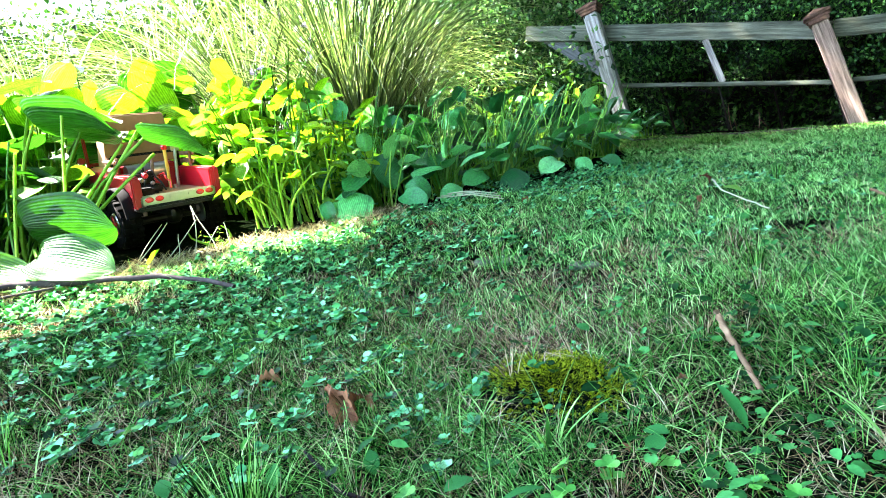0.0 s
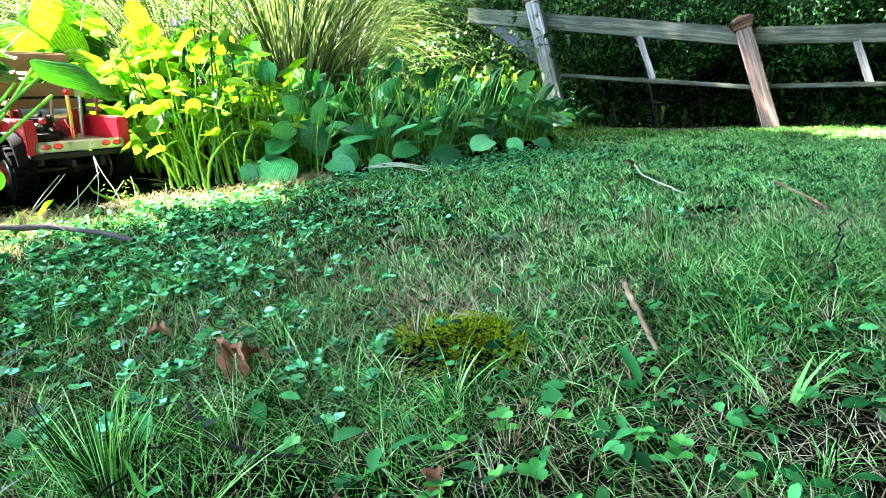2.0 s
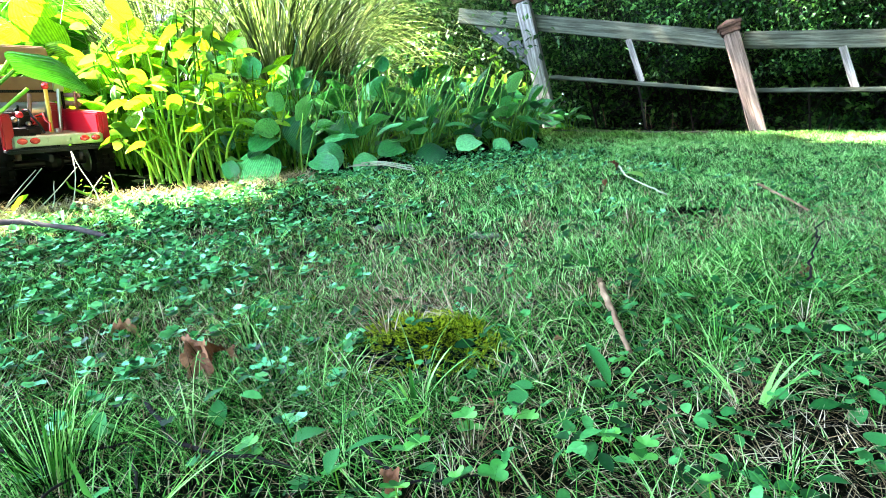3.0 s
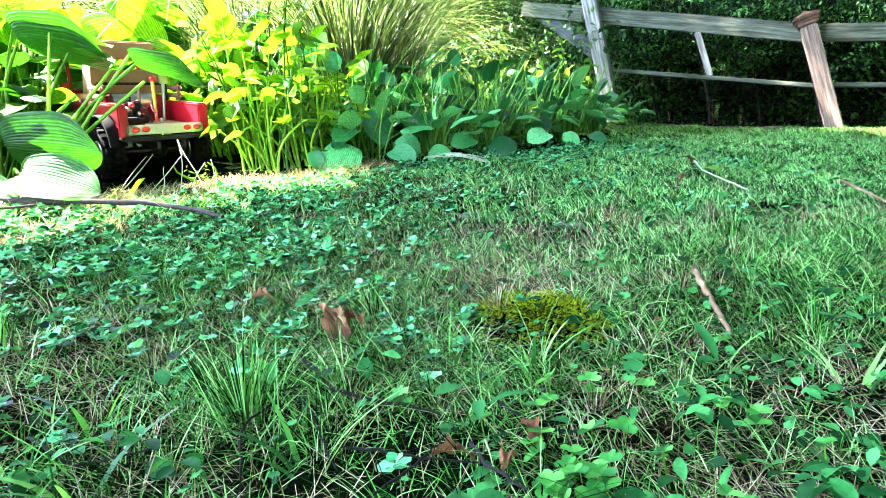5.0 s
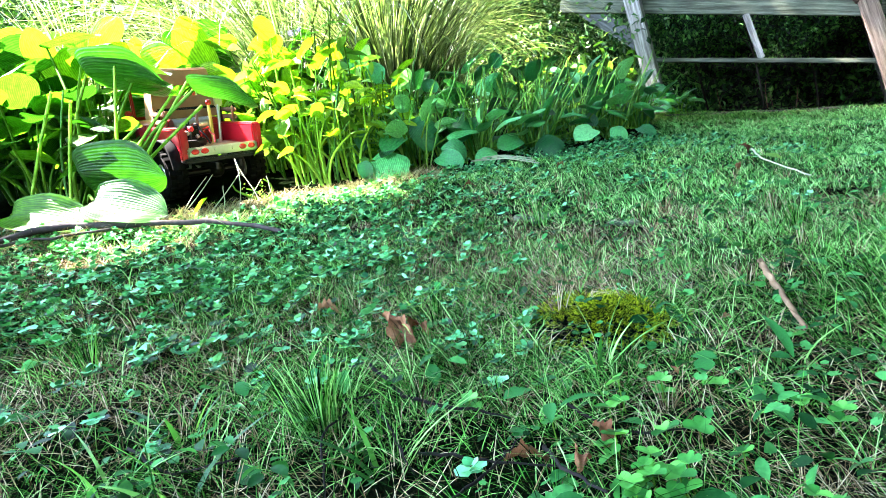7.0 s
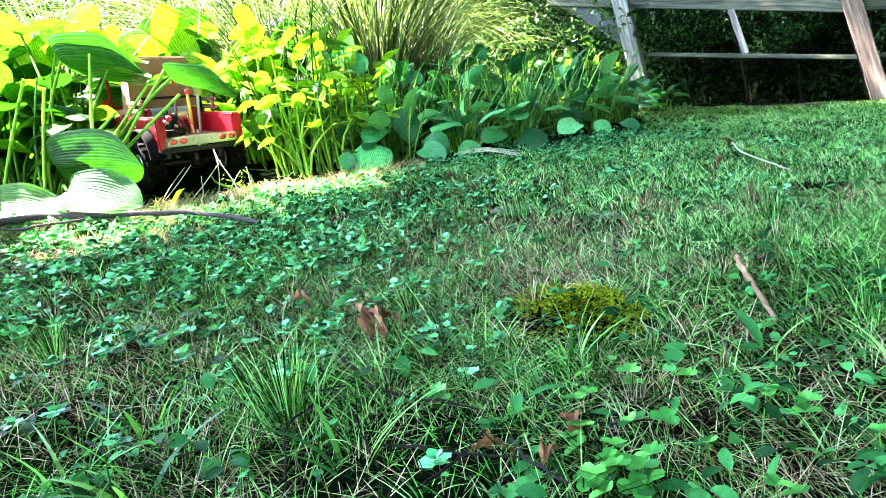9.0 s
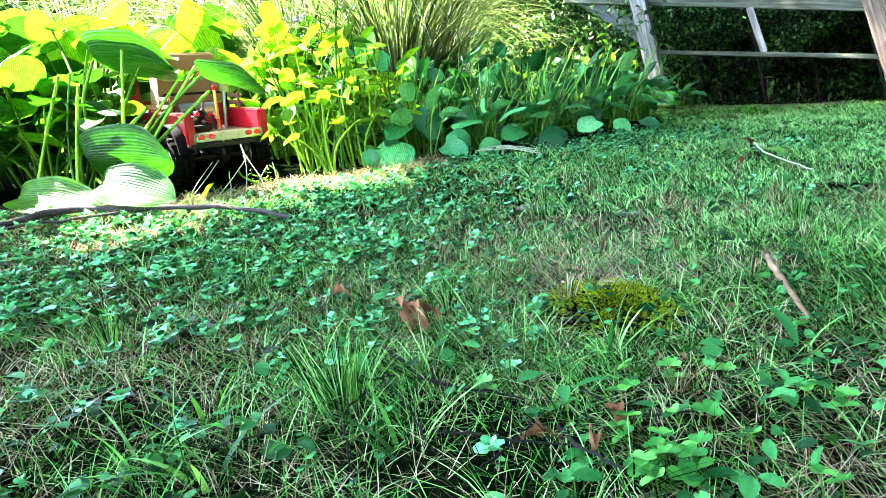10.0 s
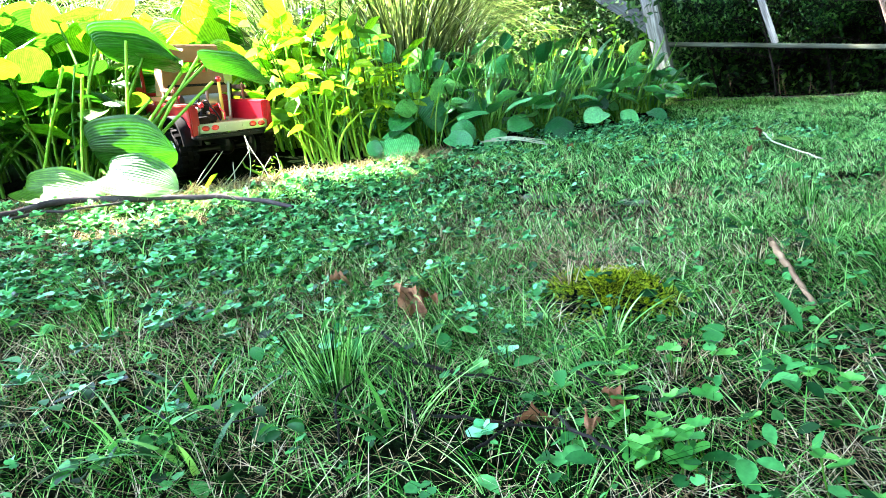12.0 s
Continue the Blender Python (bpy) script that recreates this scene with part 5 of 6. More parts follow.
def flower_scape(x, y, tall, seed):
    g = np.random.default_rng(seed)
    root = tagged(new("flower_scape"), "thin hosta flower stem with pale lilac hanging bells", "flower", "hosta flowers")
    root.location = on(x, y)
    u = np.linspace(0, 1, 6)[:, None]
    path = u * np.array([0.06, -0.05, tall]) + 0.03 * np.sin(2.5 * u) * np.array([1, 0.3, 0])
    ob = new("stem", tubes("stem", [(path, np.linspace(0.004, 0.002, 6))], M_STALK, 5))
    ob.parent = root
    for k in range(7):
        f = 0.78 + 0.03 * k
        at = np.array([0.06, -0.05, tall]) * f + 0.03 * np.sin(2.5 * f) * np.array([1, 0.3, 0])
        b = new("bell", BELL)
        b.parent = root
        b.matrix_basis = Matrix.Translation(at) @ pose(0, 0, 0, 0, 0, 140 * k) @ pose(0, 0, 0, 130 - 8 * k, 0, 0) @ Matrix.Scale(0.04, 4)


ba, bu = np.meshgrid(np.linspace(0, 2 * np.pi, 8, endpoint=False), np.array([0, 0.3, 0.7, 1.0]), indexing="xy")
br = np.interp(bu, [0, 0.3, 0.7, 1], [0.06, 0.13, 0.24, 0.4])
bi = np.arange(32).reshape(4, 8)
BELL = mesh_from("bell", np.stack([br * np.cos(ba), br * np.sin(ba), bu + 0.08 * np.cos(3 * ba) * (bu > 0.9)], -1).reshape(-1, 3),
                 [np.stack([bi[:-1], np.roll(bi, -1, 1)[:-1], np.roll(bi, -1, 1)[1:], bi[1:]], -1).reshape(-1, 4)], M_FLOWER)
for k, (x, y, tall) in enumerate([(-0.75, 2.9, 0.95), (-0.25, 2.95, 0.85), (-1.2, 2.6, 0.85), (-0.5, 2.85, 0.62), (-1.5, 2.15, 0.8)]):
    flower_scape(x, y, tall, k)


# ---- trees, bushes and the thicket ----
def skeleton_of(g, base, height, spread, limbs, low, stout=1.0):
    """Trunk and limbs of a tree: tubes, and the tips that carry leaves."""
    base = np.array(base, float)
    u = np.linspace(0, 1, 7)[:, None]
    bend = g.normal(0, 0.05, 2)
    trunk = base + u * np.array([bend[0] * height, bend[1] * height, height * 0.85]) + 0.02 * height * np.sin(5 * u) * np.array([1, 0.6, 0])
    r0 = 0.028 * height * stout
    out, tips = [(trunk, np.linspace(r0, r0 * 0.25, 7))], []
    for k in range(limbs):
        f = low + (0.97 - low) * k / limbs
        start = np.array([np.interp(f, u[:, 0], trunk[:, c]) for c in range(3)])
        a = k * 2.4 + g.uniform(-0.4, 0.4)
        reach = spread * (1.05 - 0.55 * f) * g.uniform(0.7, 1.15)
        end = start + np.array([math.cos(a) * reach, math.sin(a) * reach, reach * g.uniform(0.1, 0.6)])
        w = np.linspace(0, 1, 5)[:, None]
        path = start + (end - start) * w + np.array([0, 0, 0.12 * reach]) * np.sin(np.pi * w) + g.normal(0, 0.03 * reach, (5, 3)) * w
        out.append((path, np.linspace(r0 * 0.4, r0 * 0.08, 5)))
        for j in (2, 3, 4):
            tips.append(path[j])
        for j in range(3):
            e = path[2 + j % 3] + g.normal(0, 0.33 * reach, 3) * np.array([1, 1, 0.7])
            out.append((np.stack([path[2 + j % 3], 0.5 * (path[2 + j % 3] + e) + g.normal(0, 0.03 * reach, 3), e]), np.array([r0 * 0.14, r0 * 0.09, r0 * 0.03])))
            tips.append(e)
    return out, np.array(tips)


LEAF4 = np.array([[0, 0, 0], [0.3, 0.45, 0.08], [0, 1, -0.12], [-0.3, 0.45, 0.08]])
LEAF4_F = [np.array([[0, 1, 2], [0, 2, 3]])]


def tree(name, base, height, spread, limbs, low, n, size, puff, mat, text, category, seed, floor=None):
    g = np.random.default_rng(seed)
    root = tagged(new(name), text, category, category + "s behind the garden")
    tb, tips = skeleton_of(g, base, height, spread, limbs, low, 0.22 if height < 4 else 1.0)
    ob = new("trunk", tubes("trunk", tb, M_BARK, 6))
    ob.parent = root
    share = g.uniform(0.05, 1, len(tips)) ** 2.5
    pick = tips[g.choice(len(tips), n, p=share / share.sum())]
    p = pick + g.normal(0, puff, (n, 3)) * np.array([1, 1, 0.75])
    if floor is not None:
        p = p[p[:, 2] > floor]
    me = scattered("crown", LEAF4, LEAF4_F, p, turns_of(len(p), g.uniform(*size, len(p)), 0.9), mat, False)
    ob = new("crown", me)
    ob.parent = root
    ob["kind"] = "stuff"
    return root


# thicket behind the fence
NEAR_BUSHES = [(-0.3, 1.5, 2.2, 0.9, 0.1, 6000), (0.6, 1.4, 2.0, 0.9, 0.2, 7000), (1.5, 1.5, 2.0, 1.0, 0.2, 7000), (2.6, 1.5, 2.2, 1.0, 0.15, 7000), (3.8, 1.6, 2.4, 1.1, 0.1, 6000)]
BACK_BUSHES = [(0.0, 2.4, 2.2, 1.1, 0.02, 7000), (1.0, 2.5, 2.2, 1.1, 0.02, 7000), (2.1, 2.6, 2.4, 1.2, 0.02, 7000), (3.2, 2.6, 2.4, 1.2, 0.02, 7000), (4.6, 2.6, 2.6, 1.3, 0.02, 6000), (6.0, 2.4, 3.0, 1.4, 0.02, 5000), (0.4, 3.6, 2.6, 1.4, 0.0, 9000), (2.0, 3.8, 2.6, 1.5, 0.0, 9000), (3.6, 3.8, 2.8, 1.6, 0.0, 9000), (5.4, 3.8, 3.0, 1.7, 0.0, 9000), (7.5, 3.0, 3.0, 1.7, 0.0, 8000), (-1.6, 5.2, 2.8, 1.7, 0.0, 12000), (0.6, 5.8, 2.8, 1.8, 0.0, 14000), (2.8, 6.0, 2.8, 1.8, 0.0, 14000), (5.0, 6.0, 3.0, 1.8, 0.0, 14000), (7.4, 5.5, 3.0, 1.8, 0.0, 12000)]
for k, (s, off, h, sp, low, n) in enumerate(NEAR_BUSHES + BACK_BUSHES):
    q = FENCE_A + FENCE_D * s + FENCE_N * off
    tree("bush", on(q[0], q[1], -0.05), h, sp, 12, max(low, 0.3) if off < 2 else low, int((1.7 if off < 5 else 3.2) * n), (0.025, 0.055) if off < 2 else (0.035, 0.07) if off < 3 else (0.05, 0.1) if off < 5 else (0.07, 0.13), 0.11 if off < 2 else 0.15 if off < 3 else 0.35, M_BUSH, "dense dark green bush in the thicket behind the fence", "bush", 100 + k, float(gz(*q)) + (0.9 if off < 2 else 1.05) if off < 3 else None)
# tall trees added over the thicket and behind the way, closing the place round
# mostly unseen, they keep skylight off the lawn and thicket
for k, (x, y, h, sp, n) in enumerate([(5.2, 7.6, 7.0, 3.4, 10000), (6.8, 4.2, 7.0, 3.2, 10000), (2.8, 9.0, 7.5, 3.0, 6000), (8.0, 0.5, 6.5, 3.0, 7000), (7.0, -4.0, 7.0, 3.2, 7000), (3.0, -7.0, 7.0, 3.4, 7000), (-2.0, -8.5, 7.0, 3.4, 7000)]):
    tree("tall_tree", on(x, y, -0.05), h, sp, 16, 0.3 if y > 3 else 0.08, n * 4 if y > 3 else n, (0.07, 0.14) if y > 3 else (0.18, 0.32), 0.5, M_BUSH, "tall leafy tree added to close out light", "tree", 150 + k)
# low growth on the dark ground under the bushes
# added, like the back bushes, to keep the hollow behind the fence dark
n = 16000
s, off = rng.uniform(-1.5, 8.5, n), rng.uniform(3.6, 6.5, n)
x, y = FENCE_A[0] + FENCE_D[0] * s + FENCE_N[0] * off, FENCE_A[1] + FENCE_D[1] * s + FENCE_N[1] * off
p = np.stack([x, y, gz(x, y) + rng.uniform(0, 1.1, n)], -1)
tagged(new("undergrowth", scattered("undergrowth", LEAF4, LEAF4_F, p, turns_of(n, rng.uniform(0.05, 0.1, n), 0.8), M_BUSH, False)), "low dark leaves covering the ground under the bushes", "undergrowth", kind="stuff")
# rank grass beyond the second post
n = 3000
s, off = rng.uniform(1.7, 5.0, n), rng.uniform(0.2, 1.5, n)
x, y, a = FENCE_A[0] + FENCE_D[0] * s + FENCE_N[0] * off, FENCE_A[1] + FENCE_D[1] * s + FENCE_N[1] * off, rng.uniform(0, 6.28, n)
tagged(new("rank_grass", blades("rank_grass", np.stack([x, y, gz(x, y)], -1), np.stack([np.cos(a), np.sin(a), 0 * a], -1), rng.uniform(0.08, 0.26, n), rng.uniform(0.004, 0.008, n),
       rng.uniform(0.2, 1.2, n), rng.uniform(0, 0.5, n), 4, M_WEED)), "rank uncut grass and weeds behind the fence", "grass", kind="stuff")
for k, (x, y) in enumerate([(1.72, 4.28), (1.95, 4.2), (2.0, 4.62), (1.5, 4.15)]):
    hosta(x, y, 9, 0.16, 0.12, 0.1, LEAF_DARK, 90 + k, "small dark green hosta at the foot of the fence post", 0, 0.004)
# bare twigs in the hollow under the bushes
for k, (s, off, a, h) in enumerate([(0.7, 0.5, 5, 0.45), (0.78, 0.55, -8, 0.4), (0.85, 0.5, 14, 0.38), (1.05, 0.6, -25, 0.4), (0.35, 0.5, 8, 0.4), (1.9, 0.5, 20, 0.3)]):
    q = FENCE_A + FENCE_D * s + FENCE_N * off
    b = on(q[0], q[1])
    path = np.array([[*(b + Vector((math.sin(radians(a)) * h * f + 0.01 * math.sin(7 * f + k), 0, h * f)))] for f in np.linspace(0, 1, 6)])
    tagged(new("bare_twig", tubes("bare_twig", [(path, np.linspace(0.0035, 0.0018, 6))], M_TWIG, 5)), "bare reddish twig standing in the dark hollow", "twig", "bare twigs")
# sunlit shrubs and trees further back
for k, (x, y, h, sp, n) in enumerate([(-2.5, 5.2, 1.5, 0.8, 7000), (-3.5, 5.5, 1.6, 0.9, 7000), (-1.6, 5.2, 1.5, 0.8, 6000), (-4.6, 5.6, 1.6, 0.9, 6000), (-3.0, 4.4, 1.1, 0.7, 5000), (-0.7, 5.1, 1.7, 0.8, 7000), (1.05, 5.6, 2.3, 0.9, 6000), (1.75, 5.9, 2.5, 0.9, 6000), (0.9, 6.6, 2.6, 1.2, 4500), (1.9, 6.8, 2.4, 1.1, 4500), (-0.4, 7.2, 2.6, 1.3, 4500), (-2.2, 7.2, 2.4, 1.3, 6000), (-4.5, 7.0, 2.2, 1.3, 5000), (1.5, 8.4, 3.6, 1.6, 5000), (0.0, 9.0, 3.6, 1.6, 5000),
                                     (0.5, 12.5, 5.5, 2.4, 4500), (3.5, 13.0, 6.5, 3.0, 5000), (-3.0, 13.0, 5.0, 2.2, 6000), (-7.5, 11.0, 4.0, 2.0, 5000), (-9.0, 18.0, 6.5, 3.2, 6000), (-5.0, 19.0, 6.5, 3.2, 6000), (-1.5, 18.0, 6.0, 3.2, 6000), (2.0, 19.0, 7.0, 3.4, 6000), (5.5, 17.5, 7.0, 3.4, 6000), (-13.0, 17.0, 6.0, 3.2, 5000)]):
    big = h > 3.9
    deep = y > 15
    tree("tree" if big else "shrub", on(x, y, -0.05), h, sp, 14, 0.05, int(n * (2.4 if big else 1.5)), (0.03, 0.07) if not big else (0.1, 0.2) if deep else (0.06, 0.11), 0.16 if not big else 0.4 if deep else 0.28, M_TREE_DIM if x < -1 or x < 0.5 and y < 5.5 else M_TREE,
         "sunlit leafy tree at the garden's end" if big else "shrub with darkened leaves behind the flower bed" if x < -1 or x < 0.5 and y < 5.5 else "loose light green shrub behind the flower bed", "tree" if big else "shrub", 200 + k)


# a large unseen tree added outside the garden, whose crown shades the lawn
def shade_tree():
    g = np.random.default_rng(77)
    root = tagged(new("shade_tree"), "large broad unseen tree added to shade the lawn", "tree")
    foot = on(-4.4, -2.6, -0.1)
    top = Vector((-2.5, -1.3, 5.6))
    u = np.linspace(0, 1, 7)[:, None]
    trunk = np.array(foot) + u * (np.array(top) - np.array(foot)) + np.array([-0.4, -0.3, 0.4]) * np.sin(np.pi * u)
    out, tips = [(trunk, np.linspace(0.3, 0.1, 7))], []
    while len(tips) < 300:
        # where its leaves stand, over the shaded lawn along the sunlight
        lx, ly = (g.uniform(-3.0, 8.5), g.uniform(-1.6, 10.5)) if len(tips) % 2 else (g.uniform(-1.0, 2.4), g.uniform(-0.6, 3.0))
        if ly < np.interp(lx, [-3, -1.2, -0.6, -0.2, 0.1, 0.5, 1.0, 2.0, 4.0, 8.5], [1.5, 1.4, 1.1, 1.4, 1.8, 2.35, 2.9, 4.4, 8.8, 11.0]) - 0.3:
            tips.append(np.array([lx, ly, float(gz(lx, ly))]) + g.uniform(7.0, 9.0) * np.array(SUN))
    tips = np.array(tips)
    for e in tips[::2]:
        s = trunk[int(g.integers(4, 7))]
        w = np.linspace(0, 1, 5)[:, None]
        out.append((s + (e - s) * w + np.array([0, 0, -0.3]) * np.sin(np.pi * w), np.linspace(0.07, 0.015, 5)))
    ob = new("trunk", tubes("trunk", out, M_BARK, 6))
    ob.parent = root
    n = 84000
    p = tips[g.integers(0, len(tips), n)] + g.normal(0, 0.27, (n, 3))
    # the crown's rim, cut so that sunlight reaches the flower bed
    k = (p[:, 2] + 0.1791 * p[:, 0] - 0.2711 * p[:, 1]) / (SUN.z + 0.1791 * SUN.x - 0.2711 * SUN.y)
    lx, ly = p[:, 0] - k * SUN.x, p[:, 1] - k * SUN.y
    p = p[ly < np.interp(lx, [-3, -1.15, -0.9, -0.8, -0.5, -0.2, 0.0, 0.12, 0.25, 0.5, 1.0, 2.0, 4.0, 8.5], [1.75, 1.75, 1.6, 1.22, 1.3, 1.48, 1.7, 1.95, 2.2, 2.45, 3.0, 4.6, 9.0, 11.5]) + g.normal(0, 0.05, n)]
    k = (p[:, 2] + 0.1791 * p[:, 0] - 0.2711 * p[:, 1]) / (SUN.z + 0.1791 * SUN.x - 0.2711 * SUN.y)
    lx, ly = p[:, 0] - k * SUN.x, p[:, 1] - k * SUN.y
    # two holes in the crown let sun patches onto the lawn
    p = p[(((lx + 0.72) / 0.27) ** 2 + ((ly - 1.27) / 0.15) ** 2 > 1) & (((lx - 1.16) / 0.09) ** 2 + ((ly - 1.22) / 0.07) ** 2 > 1)]
    n = len(p)
    ob = new("crown", scattered("crown", LEAF4, LEAF4_F, p, turns_of(n, g.uniform(0.12, 0.2, n), 0.7), M_TREE, False))
    ob.parent = root
    ob["kind"] = "stuff"


shade_tree()


def dimming_tree():
    """A second tree, unseen and added behind the way, roofing skylight off the lawn."""
    g = np.random.default_rng(91)
    root = tagged(new("dimming_tree"), "unseen broad tree added to keep skylight off the lawn", "tree")
    foot = np.array(on(4.2, -3.6, -0.1))
    top = np.array([3.2, -2.2, 4.2])
    u = np.linspace(0, 1, 6)[:, None]
    trunk = foot + u * (top - foot) + np.array([0.15, 0.1, 0]) * np.sin(6 * u)
    out, tips = [(trunk, np.linspace(0.28, 0.16, 6))], []
    for k in range(60):
        e = np.array([g.uniform(0.6, 6.5), g.uniform(-4.5, 1.8), g.uniform(4.4, 6.2)])
        tips.append(e)
        if k % 2 == 0:
            w = np.linspace(0, 1, 5)[:, None]
            out.append((top + (e - top) * w + np.array([0, 0, 0.4]) * np.sin(np.pi * w), np.linspace(0.08, 0.015, 5)))
    for k in range(60):
        tips.append(np.array([g.uniform(1.2, 5.2), g.uniform(-1.2, 1.2), g.uniform(3.2, 4.6)]))
        if k % 2 == 0:
            w = np.linspace(0, 1, 5)[:, None]
            out.append((top + (tips[-1] - top) * w + np.array([0, 0, 0.4]) * np.sin(np.pi * w), np.linspace(0.06, 0.012, 5)))
    for k in range(44):
        tips.append(np.array([g.uniform(0.6, 4.2), g.uniform(-2.6, 0.3), g.uniform(2.4, 3.8)]))
        if k % 2 == 0:
            w = np.linspace(0, 1, 5)[:, None]
            out.append((top + (tips[-1] - top) * w + np.array([0, 0, 0.2]) * np.sin(np.pi * w), np.linspace(0.05, 0.01, 5)))
    ob = new("trunk", tubes("trunk", out, M_BARK, 6))
    ob.parent = root
    n = 115000
    p = np.array(tips)[g.integers(0, len(tips), n)] + g.normal(0, 0.45, (n, 3))
    ob = new("crown", scattered("crown", LEAF4, LEAF4_F, p, turns_of(n, g.uniform(0.16, 0.28, n), 0.7), M_BUSH, False))
    ob.parent = root
    ob["kind"] = "stuff"


dimming_tree()


# ---- the radio-controlled truck among the hostas ----
# built in its own space: x to its right, y forwards, z up, wheels on z = 0
def wheel(parent, x, y, r=0.056, w=0.044):
    hub = new("wheel")
    hub.parent = parent
    hub.matrix_basis = pose(x, y, r)
    bm = bmesh.new()
    prof = [(0.030, -0.42), (0.036, -0.5), (0.050, -0.5), (0.055, -0.4), (0.056, -0.2), (0.056, 0.2), (0.055, 0.4), (0.050, 0.5), (0.036, 0.5), (0.030, 0.42)]
    seg = 28
    ring = []
    for k in range(seg):
        a = 2 * math.pi * k / seg
        ring.append([bm.verts.new((px * w, pr * math.cos(a) * r / 0.056 * 0.94, pr * math.sin(a) * r / 0.056 * 0.94)) for pr, px in prof])
    for k in range(seg):
        p, q = ring[k], ring[(k + 1) % seg]
        for j in range(len(prof) - 1):
            bm.faces.new((p[j], p[j + 1], q[j + 1], q[j]))
    for k in range(18):
        for side in (-1, 0, 1):
            a = 360 * (k + (0.5 if side == 0 else 0)) / 18
            box(bm, (side * w * 0.33, 0, r * 0.96), (w * (0.3 if side else 0.26), r * 0.19, r * 0.12), pose(0, 0, 0, a, 0, 0), 0.0008)
    part("tyre", bm, M_RUBBER, hub, "black knobbly mud tyre", smooth=False)
    bm = bmesh.new()
    for px in (-0.44, 0.44):
        bmesh.ops.create_cone(bm, cap_ends=True, segments=24, radius1=0.031, radius2=0.027, depth=0.006, matrix=Matrix.Translation((px * w, 0, 0)) @ pose(0, 0, 0, 0, 90 if px > 0 else -90, 0))
    bmesh.ops.create_cone(bm, cap_ends=True, segments=24, radius1=0.029, radius2=0.029, depth=w * 0.8, matrix=pose(0, 0, 0, 0, 90, 0))
    part("rim", bm, M_METAL, hub, "silver beadlock ring")
    bm = bmesh.new()
    s = 1 if x > 0 else -1
    for k in range(5):
        box(bm, (s * w * 0.5, 0, 0.012), (0.006, 0.007, 0.022), pose(0, 0, 0, 72 * k, 0, 0), 0.001)
    bmesh.ops.create_cone(bm, cap_ends=True, segments=16, radius1=0.009, radius2=0.007, depth=0.012, matrix=Matrix.Translation((s * w * 0.52, 0, 0)) @ pose(0, 0, 0, 0, 90, 0))
    part("spokes", bm, M_RED, hub, "red wheel spokes and hub")


def slab(name, boxes, mat, parent, label="", bevel=0.003):
    bm = bmesh.new()
    for c, s in boxes:
        box(bm, c, s, None, bevel)
    return part(name, bm, mat, parent, label)


